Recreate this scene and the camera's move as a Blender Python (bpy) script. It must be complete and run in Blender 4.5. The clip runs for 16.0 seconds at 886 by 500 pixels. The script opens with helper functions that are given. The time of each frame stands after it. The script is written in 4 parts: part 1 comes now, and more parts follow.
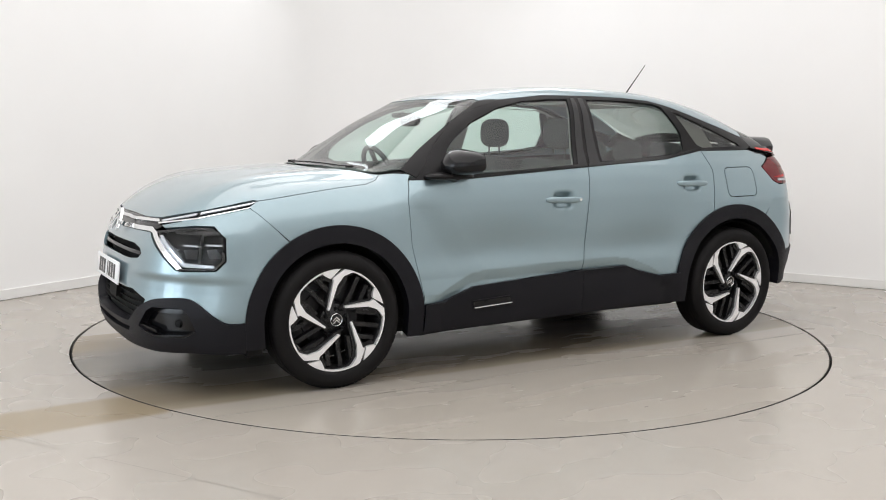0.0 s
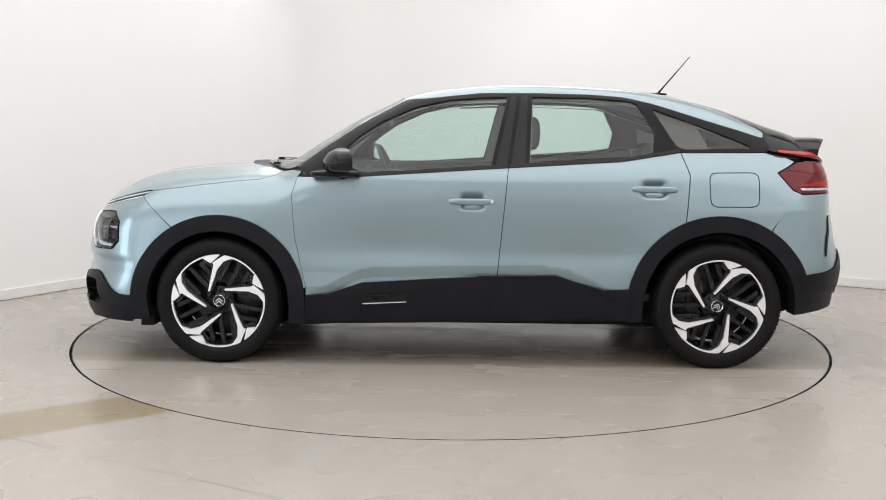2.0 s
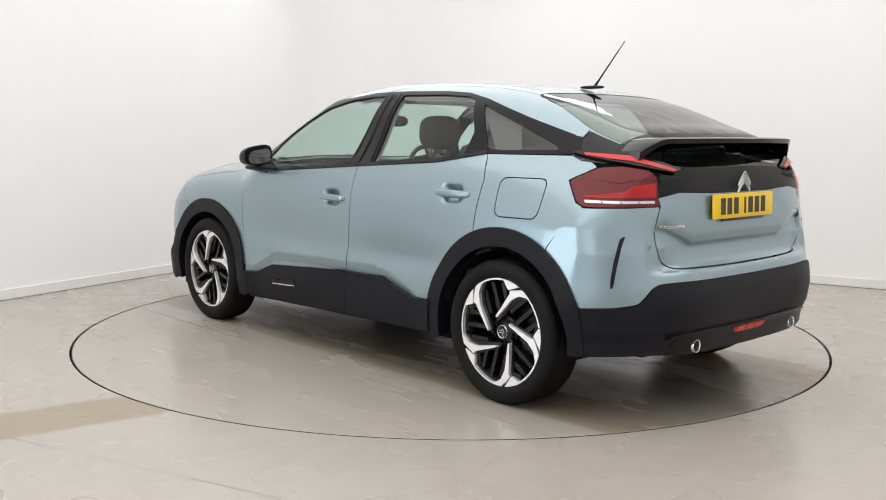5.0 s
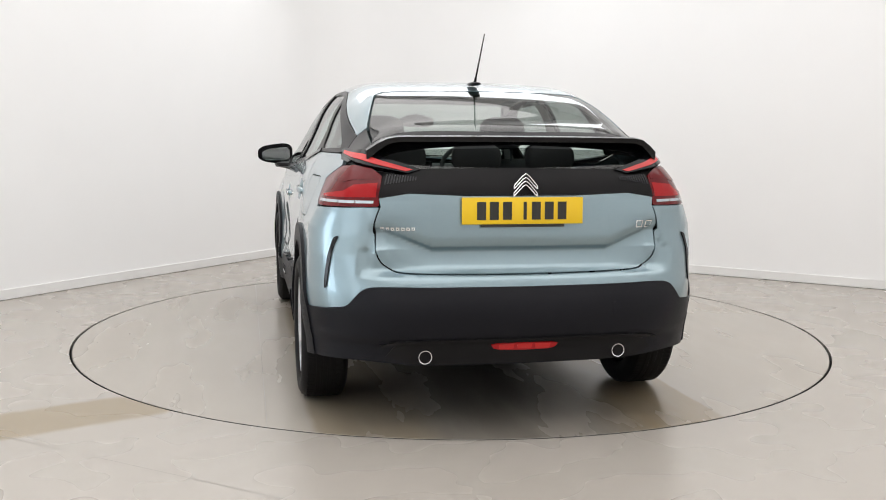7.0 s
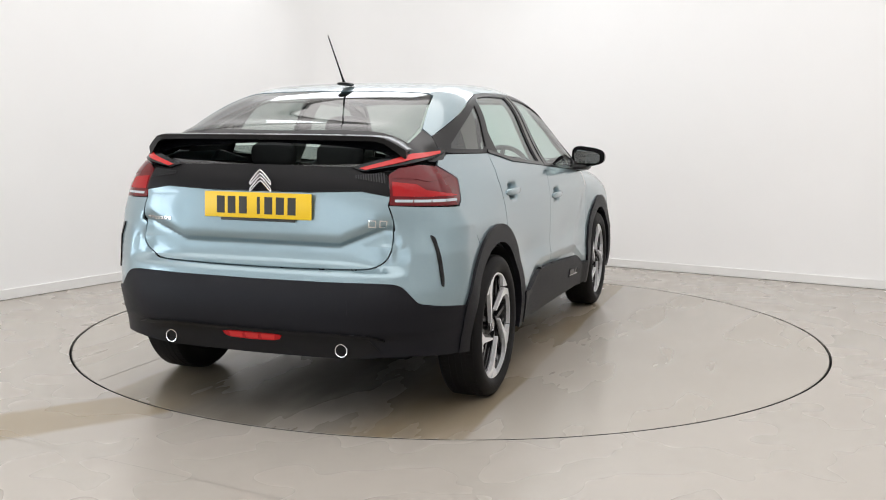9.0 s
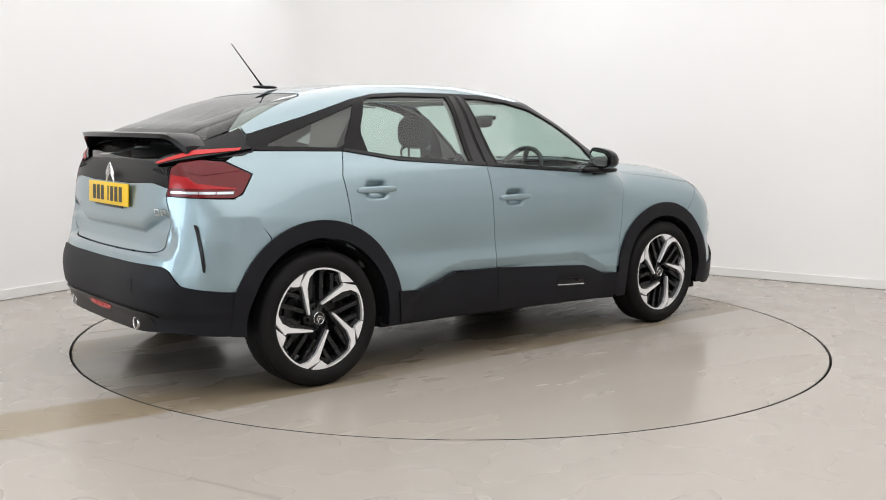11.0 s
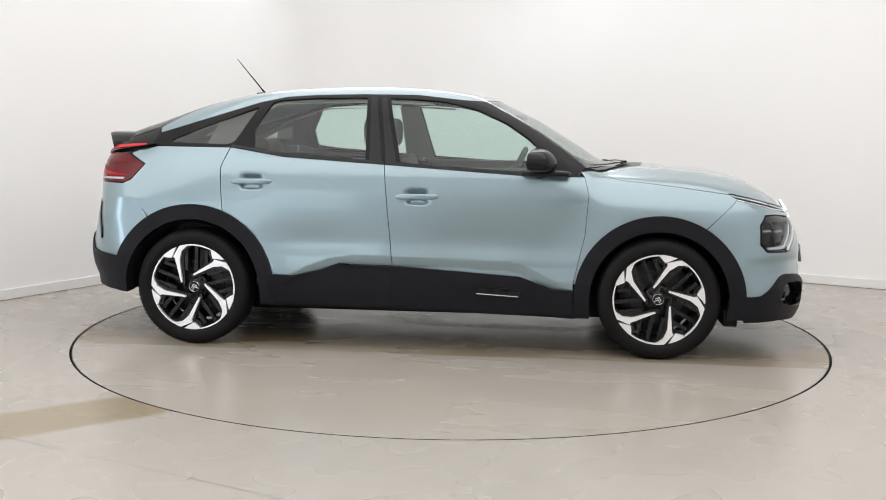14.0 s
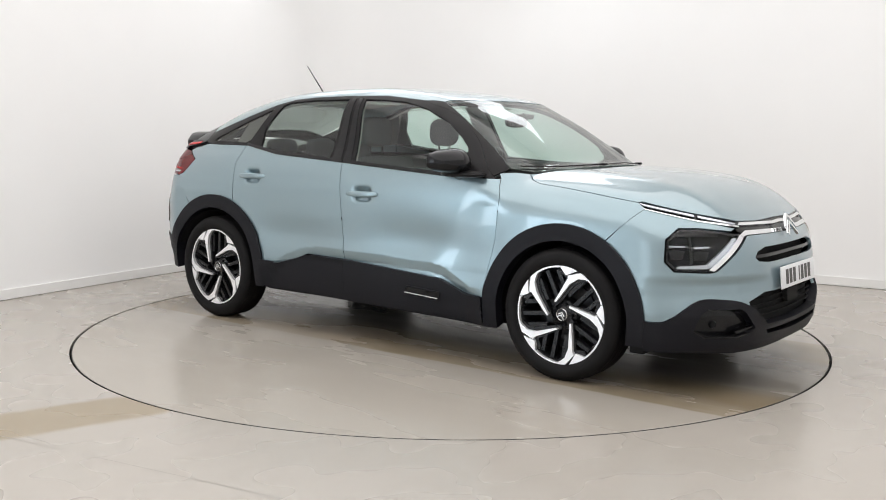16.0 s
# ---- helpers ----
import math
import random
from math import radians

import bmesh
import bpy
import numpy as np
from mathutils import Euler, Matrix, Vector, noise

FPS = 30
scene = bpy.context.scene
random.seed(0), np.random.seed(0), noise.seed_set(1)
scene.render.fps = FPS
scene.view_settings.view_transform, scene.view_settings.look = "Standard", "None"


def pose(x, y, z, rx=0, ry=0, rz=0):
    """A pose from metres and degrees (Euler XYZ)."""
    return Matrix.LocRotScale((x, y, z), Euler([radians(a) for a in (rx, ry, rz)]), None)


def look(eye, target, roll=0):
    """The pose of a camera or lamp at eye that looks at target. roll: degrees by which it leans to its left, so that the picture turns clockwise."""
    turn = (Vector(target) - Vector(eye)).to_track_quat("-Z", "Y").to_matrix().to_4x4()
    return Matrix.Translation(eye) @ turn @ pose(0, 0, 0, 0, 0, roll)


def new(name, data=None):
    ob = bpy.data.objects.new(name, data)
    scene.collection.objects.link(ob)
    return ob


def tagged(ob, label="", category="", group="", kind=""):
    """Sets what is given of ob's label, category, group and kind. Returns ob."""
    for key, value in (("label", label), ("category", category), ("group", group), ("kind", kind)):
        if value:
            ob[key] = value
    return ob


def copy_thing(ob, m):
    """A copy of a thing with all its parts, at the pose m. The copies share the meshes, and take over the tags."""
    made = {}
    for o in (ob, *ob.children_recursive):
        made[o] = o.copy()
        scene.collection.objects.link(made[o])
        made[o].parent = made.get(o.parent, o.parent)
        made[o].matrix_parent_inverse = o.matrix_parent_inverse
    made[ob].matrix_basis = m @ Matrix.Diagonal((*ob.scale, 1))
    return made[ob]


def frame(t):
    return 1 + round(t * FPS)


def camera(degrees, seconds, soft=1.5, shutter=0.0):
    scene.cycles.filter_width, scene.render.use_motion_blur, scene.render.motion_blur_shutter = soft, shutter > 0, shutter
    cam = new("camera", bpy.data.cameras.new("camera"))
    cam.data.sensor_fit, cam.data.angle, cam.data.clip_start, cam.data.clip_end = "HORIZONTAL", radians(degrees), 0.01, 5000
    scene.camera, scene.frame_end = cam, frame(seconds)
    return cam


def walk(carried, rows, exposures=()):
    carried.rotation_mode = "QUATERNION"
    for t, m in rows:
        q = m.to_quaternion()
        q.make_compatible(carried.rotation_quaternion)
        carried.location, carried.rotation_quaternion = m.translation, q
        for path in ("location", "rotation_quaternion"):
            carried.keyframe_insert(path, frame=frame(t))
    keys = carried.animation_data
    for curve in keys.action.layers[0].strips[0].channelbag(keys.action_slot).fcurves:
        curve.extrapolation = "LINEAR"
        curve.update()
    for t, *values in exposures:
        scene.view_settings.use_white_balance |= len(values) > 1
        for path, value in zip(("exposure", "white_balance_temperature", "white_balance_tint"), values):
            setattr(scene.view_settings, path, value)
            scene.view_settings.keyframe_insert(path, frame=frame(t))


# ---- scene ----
from mathutils.geometry import delaunay_2d_cdt

cam = camera(49.43, 16.0, 1.0)
VIEW = pose(0, -6.10, 1.254, 90 - 7.04, 0, 0.452) @ pose(0, 0, 0, 0, 0, 0.517)
walk(cam, [(0.0, VIEW), (16.0, VIEW)])
scene.view_settings.exposure = 0.0


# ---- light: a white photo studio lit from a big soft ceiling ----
world = bpy.data.worlds.new("studio_world")
scene.world = world
world.use_nodes = True
world.node_tree.nodes["Background"].inputs["Color"].default_value = (0.9, 0.95, 1.0, 1)
world.node_tree.nodes["Background"].inputs["Strength"].default_value = 0.3


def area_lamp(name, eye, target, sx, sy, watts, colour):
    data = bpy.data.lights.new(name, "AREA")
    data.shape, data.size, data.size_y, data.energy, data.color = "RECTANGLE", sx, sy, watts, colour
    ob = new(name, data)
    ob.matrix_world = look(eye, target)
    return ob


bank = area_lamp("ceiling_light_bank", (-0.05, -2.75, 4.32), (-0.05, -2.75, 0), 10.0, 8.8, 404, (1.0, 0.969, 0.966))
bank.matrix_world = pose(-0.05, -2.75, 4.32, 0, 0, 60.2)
for along in (8.65, 10.05):
    x, y = -1.132 - 0.4975 * along + 0.026, 4.517 - 0.8674 * along - 0.015
    area_lamp("daylight_opening", (x, y, 1.10), (x + 0.8674, y - 0.4975, 1.10), 1.22, 1.95, 36, (0.76, 0.88, 1.0))
for along in (2.65, 4.05):
    x, y = -6.903 + 0.857 * along + 0.015, -5.545 - 0.515 * along + 0.026
    area_lamp("daylight_opening", (x, y, 1.10), (x + 0.515, y + 0.857, 1.10), 1.22, 1.95, 11, (0.78, 0.89, 1.0))
area_lamp("rear_strip_light", (0.2, 2.9, 3.35), (0.0, -0.5, 0.6), 4.5, 0.55, 26, (0.92, 0.96, 1.0))


# ---- materials ----
def material(name):
    m = bpy.data.materials.new(name)
    m.use_nodes = True
    return m, m.node_tree.nodes, m.node_tree.links, m.node_tree.nodes["Principled BSDF"]


def simple(name, colour, rough=0.5, metal=0.0, coat=0.0, bump=0.0, scale=200.0, vary=0.12, spec=0.5):
    """A surface with slight variation at two scales and a fine grain."""
    m, n, l, b = material(name)
    b.inputs["Metallic"].default_value, b.inputs["Coat Weight"].default_value = metal, coat
    b.inputs["Specular IOR Level"].default_value = spec
    co = n.new("ShaderNodeTexCoord")
    big, fine = n.new("ShaderNodeTexNoise"), n.new("ShaderNodeTexNoise")
    big.inputs["Scale"].default_value, fine.inputs["Scale"].default_value = 3.0, scale
    l.new(co.outputs["Object"], big.inputs["Vector"])
    l.new(co.outputs["Object"], fine.inputs["Vector"])
    mix = n.new("ShaderNodeMix")
    mix.data_type = "RGBA"
    mix.inputs["A"].default_value = (*[c * (1 - vary) for c in colour], 1)
    mix.inputs["B"].default_value = (*[min(1, c * (1 + vary)) for c in colour], 1)
    l.new(big.outputs["Fac"], mix.inputs["Factor"])
    l.new(mix.outputs["Result"], b.inputs["Base Color"])
    ramp = n.new("ShaderNodeMapRange")
    ramp.inputs["To Min"].default_value, ramp.inputs["To Max"].default_value = rough * 0.85, min(1, rough * 1.15)
    l.new(fine.outputs["Fac"], ramp.inputs["Value"])
    l.new(ramp.outputs["Result"], b.inputs["Roughness"])
    if bump:
        bu = n.new("ShaderNodeBump")
        bu.inputs["Strength"].default_value, bu.inputs["Distance"].default_value = bump, 0.002
        l.new(fine.outputs["Fac"], bu.inputs["Height"])
        l.new(bu.outputs["Normal"], b.inputs["Normal"])
    return m


def car_paint():
    m, n, l, b = material("blue_green_metallic_paint")
    co, flake, ramp = n.new("ShaderNodeTexCoord"), n.new("ShaderNodeTexVoronoi"), n.new("ShaderNodeMix")
    flake.inputs["Scale"].default_value = 900.0
    l.new(co.outputs["Object"], flake.inputs["Vector"])
    ramp.data_type = "RGBA"
    ramp.inputs["A"].default_value, ramp.inputs["B"].default_value = (0.208, 0.290, 0.322, 1), (0.278, 0.366, 0.400, 1)
    l.new(flake.outputs["Color"], ramp.inputs["Factor"])
    l.new(ramp.outputs["Result"], b.inputs["Base Color"])
    b.inputs["Metallic"].default_value, b.inputs["Roughness"].default_value = 0.72, 0.33
    b.inputs["Coat Weight"].default_value, b.inputs["Coat Roughness"].default_value = 1.0, 0.02
    return m


def glass_like(name, tint, ior=1.45, rough=0.0):
    """A thin pane: clear with a tint, and a mirror gloss that grows at grazing angles."""
    m, n, l, b = material(name)
    n.remove(b)
    clear, gloss, mix, facing, power, scale = (n.new("ShaderNode" + k) for k in ("BsdfTransparent", "BsdfGlossy", "MixShader", "LayerWeight", "Math", "MapRange"))
    clear.inputs["Color"].default_value = (*tint, 1)
    gloss.inputs["Roughness"].default_value = rough
    facing.inputs["Blend"].default_value = 0.5
    power.operation = "POWER"
    power.inputs[1].default_value = 4.5
    l.new(facing.outputs["Facing"], power.inputs[0])
    scale.inputs["To Min"].default_value = ((ior - 1) / (ior + 1)) ** 2 * 1.45
    l.new(power.outputs["Value"], scale.inputs["Value"])
    l.new(scale.outputs["Result"], mix.inputs["Fac"])
    l.new(clear.outputs["BSDF"], mix.inputs[1])
    l.new(gloss.outputs["BSDF"], mix.inputs[2])
    l.new(mix.outputs["Shader"], n["Material Output"].inputs["Surface"])
    return m


def floor_paint():
    """Worn grey studio floor, half glossy, with faint scuffs and brown water stains."""
    m, n, l, b = material("worn_grey_floor")
    geo = n.new("ShaderNodeTexCoord")

    def tex(scale, detail, kind="Noise"):
        t = n.new("ShaderNodeTex" + kind)
        t.inputs["Scale"].default_value = scale
        if kind == "Noise":
            t.inputs["Detail"].default_value = detail
        l.new(geo.outputs["Object"], t.inputs["Vector"])
        return t.outputs["Fac"] if kind == "Noise" else t.outputs["Distance"]

    def ramp(source, a, c, low=0.0, high=1.0):
        r = n.new("ShaderNodeMapRange")
        r.interpolation_type = "SMOOTHSTEP"
        for key, v in zip(("From Min", "From Max", "To Min", "To Max"), (a, c, low, high)):
            r.inputs[key].default_value = v
        l.new(source, r.inputs["Value"])
        return r.outputs["Result"]

    def blend(fac, a, c):
        x = n.new("ShaderNodeMix")
        x.data_type = "RGBA"
        l.new(fac, x.inputs["Factor"])
        for key, v in (("A", a), ("B", c)):
            if isinstance(v, tuple):
                x.inputs[key].default_value = (*v, 1)
            else:
                l.new(v, x.inputs[key])
        return x.outputs["Result"]

    base = blend(tex(0.9, 2), (0.372, 0.342, 0.304), (0.402, 0.372, 0.332))
    base = blend(ramp(tex(7.0, 3), 0.50, 0.75, 0, 0.12), base, (0.29, 0.272, 0.245))
    base = blend(ramp(tex(1.4, 2), 0.50, 0.85, 0, 0.22), base, (0.31, 0.285, 0.24))
    # the brown stain beside the table's edge
    sep = n.new("ShaderNodeMapping")
    sep.inputs["Location"].default_value = (2.418, 0.663, 0)
    sep.inputs["Rotation"].default_value = (0, 0, radians(-35))
    l.new(geo.outputs["Object"], sep.inputs["Vector"])
    turn = n.new("ShaderNodeMapping")
    turn.inputs["Scale"].default_value = (1.25, 5.0, 1)
    l.new(sep.outputs["Vector"], turn.inputs["Vector"])
    wob, addv = n.new("ShaderNodeTexNoise"), n.new("ShaderNodeMix")
    wob.inputs["Scale"].default_value = 4.0
    l.new(geo.outputs["Object"], wob.inputs["Vector"])
    addv.data_type = "VECTOR"
    addv.inputs["Factor"].default_value = 0.25
    l.new(turn.outputs["Vector"], addv.inputs["A"])
    l.new(wob.outputs["Color"], addv.inputs["B"])
    length = n.new("ShaderNodeVectorMath")
    length.operation = "LENGTH"
    l.new(addv.outputs["Result"], length.inputs[0])
    base = blend(ramp(length.outputs["Value"], 0.86, 0.62, 0, 0.80), base, (0.265, 0.208, 0.125))
    l.new(base, b.inputs["Base Color"])
    l.new(ramp(tex(3.0, 1), 0.2, 0.8, 0.25, 0.30), b.inputs["Roughness"])
    return m


def table_paint():
    """The turntable's top: the same grey, with brown wheel tracks, and dirt dried between them, darkened to add the
    car's shade.
    """
    m, n, l, b = material("turntable_grey")
    co, sep = n.new("ShaderNodeTexCoord"), n.new("ShaderNodeSeparateXYZ")
    l.new(co.outputs["Object"], sep.inputs[0])

    def tex(scale, detail, stretch=(1, 1, 1)):
        t, p = n.new("ShaderNodeTexNoise"), n.new("ShaderNodeMapping")
        t.inputs["Scale"].default_value, t.inputs["Detail"].default_value = scale, detail
        p.inputs["Scale"].default_value = stretch
        l.new(co.outputs["Object"], p.inputs["Vector"])
        l.new(p.outputs["Vector"], t.inputs["Vector"])
        return t.outputs["Fac"]

    def ramp(source, a, c, low=0.0, high=1.0):
        r = n.new("ShaderNodeMapRange")
        r.interpolation_type = "SMOOTHSTEP"
        for key, v in zip(("From Min", "From Max", "To Min", "To Max"), (a, c, low, high)):
            r.inputs[key].default_value = v
        l.new(source, r.inputs["Value"])
        return r.outputs["Result"]

    def calc(op, a, c):
        x = n.new("ShaderNodeMath")
        x.operation = op
        for i, v in enumerate((a, c)):
            if isinstance(v, float):
                x.inputs[i].default_value = v
            else:
                l.new(v, x.inputs[i])
        return x.outputs["Value"]

    def blend(fac, a, c):
        x = n.new("ShaderNodeMix")
        x.data_type = "RGBA"
        l.new(fac, x.inputs["Factor"])
        for key, v in (("A", a), ("B", c)):
            if isinstance(v, tuple):
                x.inputs[key].default_value = (*v, 1)
            else:
                l.new(v, x.inputs[key])
        return x.outputs["Result"]

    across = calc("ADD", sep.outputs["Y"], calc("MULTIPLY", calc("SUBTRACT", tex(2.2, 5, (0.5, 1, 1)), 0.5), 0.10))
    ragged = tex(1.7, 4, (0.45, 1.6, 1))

    def track_or_shade(a0, a1, b0, b1, strength):
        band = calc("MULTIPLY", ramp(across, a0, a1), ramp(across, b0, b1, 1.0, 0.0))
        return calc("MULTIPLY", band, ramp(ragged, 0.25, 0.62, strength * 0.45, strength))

    base = blend(tex(1.1, 3), (0.358, 0.327, 0.285), (0.398, 0.367, 0.322))
    # dried dirt under the car, its colour deepened to paint in the car's shade
    base = blend(track_or_shade(-0.72, -0.55, 0.85, 1.02, 0.90), base, (0.145, 0.130, 0.108))
    base = blend(track_or_shade(-0.800, -0.775, -0.45, -0.15, 0.85), base, (0.235, 0.182, 0.112))
    base = blend(track_or_shade(0.42, 0.62, 0.985, 1.035, 0.70), base, (0.245, 0.200, 0.135))
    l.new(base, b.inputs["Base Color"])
    l.new(ramp(ragged, 0.36, 0.62, 0.30, 0.19), b.inputs["Roughness"])
    b.inputs["Specular IOR Level"].default_value = 0.38
    bu = n.new("ShaderNodeBump")
    bu.inputs["Strength"].default_value, bu.inputs["Distance"].default_value = 0.05, 0.002
    l.new(tex(36.0, 3), bu.inputs["Height"])
    l.new(bu.outputs["Normal"], b.inputs["Normal"])
    return m


PAINT = car_paint()
CLAD = simple("black_grained_plastic", (0.006, 0.006, 0.0085), 0.48, bump=0.25, scale=900, spec=0.19)
PIANO = simple("gloss_black_trim", (0.007, 0.007, 0.008), 0.14, spec=0.28)
SATIN = simple("satin_black_trim", (0.010, 0.0095, 0.010), 0.30, spec=0.14)
DARK = simple("matt_black_underside", (0.012, 0.012, 0.012), 0.8, spec=0.15)
RUBBER = simple("tyre_rubber", (0.0075, 0.007, 0.0072), 0.6, bump=0.2, scale=300, spec=0.14)
RIM_BLACK = simple("gloss_black_alloy", (0.007, 0.007, 0.008), 0.28, spec=0.35)
DISC = simple("dark_brake_iron", (0.05, 0.05, 0.052), 0.45, metal=0.9)
RIM_SILVER = simple("machined_alloy", (0.88, 0.88, 0.89), 0.32, metal=0.55, scale=600, vary=0.04)
CHROME = simple("chrome", (0.82, 0.83, 0.84), 0.10, metal=1.0)
LAMP_WHITE = simple("clear_lamp_reflector", (0.58, 0.61, 0.65), 0.15, metal=0.6)
LAMP_DARK = simple("dark_lamp_housing", (0.008, 0.0085, 0.0095), 0.4, spec=0.12)
LAMP_RED = simple("red_lamp_plastic", (0.34, 0.004, 0.006), 0.2, coat=0.1, spec=0.3)
LAMP_BRIGHT = simple("bright_red_lamp_plastic", (0.50, 0.010, 0.010), 0.25, coat=0.2)
LAMP_WINE = simple("dark_red_lamp_plastic", (0.112, 0.004, 0.006), 0.15, spec=0.35)
GLASS = glass_like("greenish_car_glass", (0.735, 0.858, 0.815), 1.5)
GLASS_DARK = glass_like("tinted_rear_glass", (0.44, 0.46, 0.445), 1.5)
LENS = glass_like("clear_lens", (0.93, 0.945, 0.95), 1.3)
SEAT = simple("dark_grey_seat_cloth", (0.060, 0.062, 0.066), 0.85, bump=0.4, scale=500)
INTERIOR = simple("grey_cabin_plastic", (0.045, 0.046, 0.048), 0.6, bump=0.15, scale=700)
LINING = simple("pale_roof_lining", (0.42, 0.41, 0.39), 0.9)
YELLOW = simple("yellow_plate", (0.80, 0.52, 0.01), 0.35)
WHITE_PLATE = simple("white_plate", (0.80, 0.81, 0.82), 0.35)
INK = simple("black_ink", (0.02, 0.018, 0.015), 0.4)
WALL = simple("white_studio_paint", (0.87, 0.868, 0.862), 0.7, bump=0.05, scale=120, vary=0.012)
SKIRTING = simple("white_gloss_skirting", (0.80, 0.795, 0.78), 0.45, vary=0.03)
FLOOR = floor_paint()
TABLE = table_paint()
JOINT = simple("floor_joint_filler", (0.25, 0.235, 0.21), 0.6)
MIRROR = simple("mirror_glass", (0.85, 0.88, 0.88), 0.03, metal=1.0, vary=0.01)


# ---- mesh helpers ----
def link(name, verts, faces, mat, parent=None, normals=None, label="", smooth=True):
    me = bpy.data.meshes.new(name)
    me.from_pydata([tuple(map(float, v)) for v in verts], [], [tuple(map(int, f)) for f in faces])
    me.materials.append(mat)
    me.update()
    me.polygons.foreach_set("use_smooth", [smooth] * len(me.polygons))
    if normals is not None:
        me.normals_split_custom_set_from_vertices([tuple(map(float, v)) for v in normals])
    ob = new(name, me)
    ob.parent = parent
    return tagged(ob, label)


def part(name, bm, mat, parent, label="", smooth=True):
    me = bpy.data.meshes.new(name)
    bmesh.ops.recalc_face_normals(bm, faces=bm.faces)
    bm.to_mesh(me)
    bm.free()
    me.materials.append(mat)
    me.polygons.foreach_set("use_smooth", [smooth] * len(me.polygons))
    if smooth:
        me.set_sharp_from_angle(angle=radians(38))
    ob = new(name, me)
    ob.parent = parent
    return tagged(ob, label)


def box(bm, cx, cy, cz, sx, sy, sz, r=0.0, seg=2, m=None):
    """A box, bevelled by r, into bm."""
    made = bmesh.ops.create_cube(bm, size=1)["verts"]
    for v in made:
        v.co = Vector((v.co.x * sx, v.co.y * sy, v.co.z * sz))
    if r:
        edges = list({e for v in made for e in v.link_edges})
        res = bmesh.ops.bevel(bm, geom=edges, offset=r, segments=seg, affect="EDGES", profile=0.5)
        made = list({v for f in res["faces"] for v in f.verts} | {v for v in made if v.is_valid})
    mat = Matrix.Translation((cx, cy, cz)) @ (m or Matrix())
    for v in made:
        v.co = mat @ v.co
    return made


def tube(bm, points, r, seg=10, cap=True):
    """A round bar through points; r is one radius or one for each point."""
    pts = [Vector(p) for p in points]
    rad = r if isinstance(r, (list, tuple)) else [r] * len(pts)
    rings = []
    for i, p in enumerate(pts):
        d = (pts[min(i + 1, len(pts) - 1)] - pts[max(i - 1, 0)]).normalized()
        a = d.orthogonal().normalized() if not rings else (u - d * u.dot(d)).normalized()
        u, b = a, d.cross(a)
        rings.append([bm.verts.new(p + rad[i] * (a * math.cos(k * math.tau / seg) + b * math.sin(k * math.tau / seg))) for k in range(seg)])
    for q, s in zip(rings, rings[1:]):
        for k in range(seg):
            bm.faces.new((q[k], q[(k + 1) % seg], s[(k + 1) % seg], s[k]))
    if cap:
        bm.faces.new(rings[0][::-1])
        bm.faces.new(rings[-1])


def lathe(bm, profile, seg=48, closed=False):
    """Turn (radius, y) points about the y axis."""
    rings = [[bm.verts.new((r * math.cos(k * math.tau / seg), y, r * math.sin(k * math.tau / seg))) for k in range(seg)] for r, y in profile]
    pairs = list(zip(rings, rings[1:])) + ([(rings[-1], rings[0])] if closed else [])
    for q, s in pairs:
        for k in range(seg):
            bm.faces.new((q[k], q[(k + 1) % seg], s[(k + 1) % seg], s[k]))


def slab(bm, poly, y0, y1):
    """A flat plate with the outline poly in (x, z), between two y."""
    a = [bm.verts.new((x, y0, z)) for x, z in poly]
    b = [bm.verts.new((x, y1, z)) for x, z in poly]
    n = len(poly)
    bm.faces.new(a)
    bm.faces.new(b[::-1])
    for i in range(n):
        bm.faces.new((a[i], b[i], b[(i + 1) % n], a[(i + 1) % n]))


# ---- the car's skin: one smooth closed form, x ahead, y to its left, z up ----
def curve(knots):
    """A smooth monotone curve through (u, v) knots."""
    k = np.array(knots, float)
    x, y = k[:, 0], k[:, 1]
    h, d = np.diff(x), np.diff(y) / np.diff(x)
    m = np.zeros(len(x))
    m[0], m[-1] = d[0], d[-1]
    for i in range(1, len(x) - 1):
        if d[i - 1] * d[i] > 0:
            a, b = 2 * h[i] + h[i - 1], h[i] + 2 * h[i - 1]
            m[i] = (a + b) / (a / d[i - 1] + b / d[i])

    def value(u):
        u = np.asarray(u, float)
        i = np.clip(np.searchsorted(x, u) - 1, 0, len(h) - 1)
        s = np.clip((u - x[i]) / h[i], -0.5, 1.5)
        low, high = s < 0, s > 1
        r = np.clip(s, 0, 1)
        v = (y[i] * (1 + 2 * r) * (1 - r) ** 2 + m[i] * h[i] * r * (1 - r) ** 2
             + y[i + 1] * r * r * (3 - 2 * r) + m[i + 1] * h[i] * r * r * (r - 1))
        return v + np.where(low, m[i] * h[i] * s, 0) + np.where(high, m[i + 1] * h[i] * (s - 1), 0)
    return value


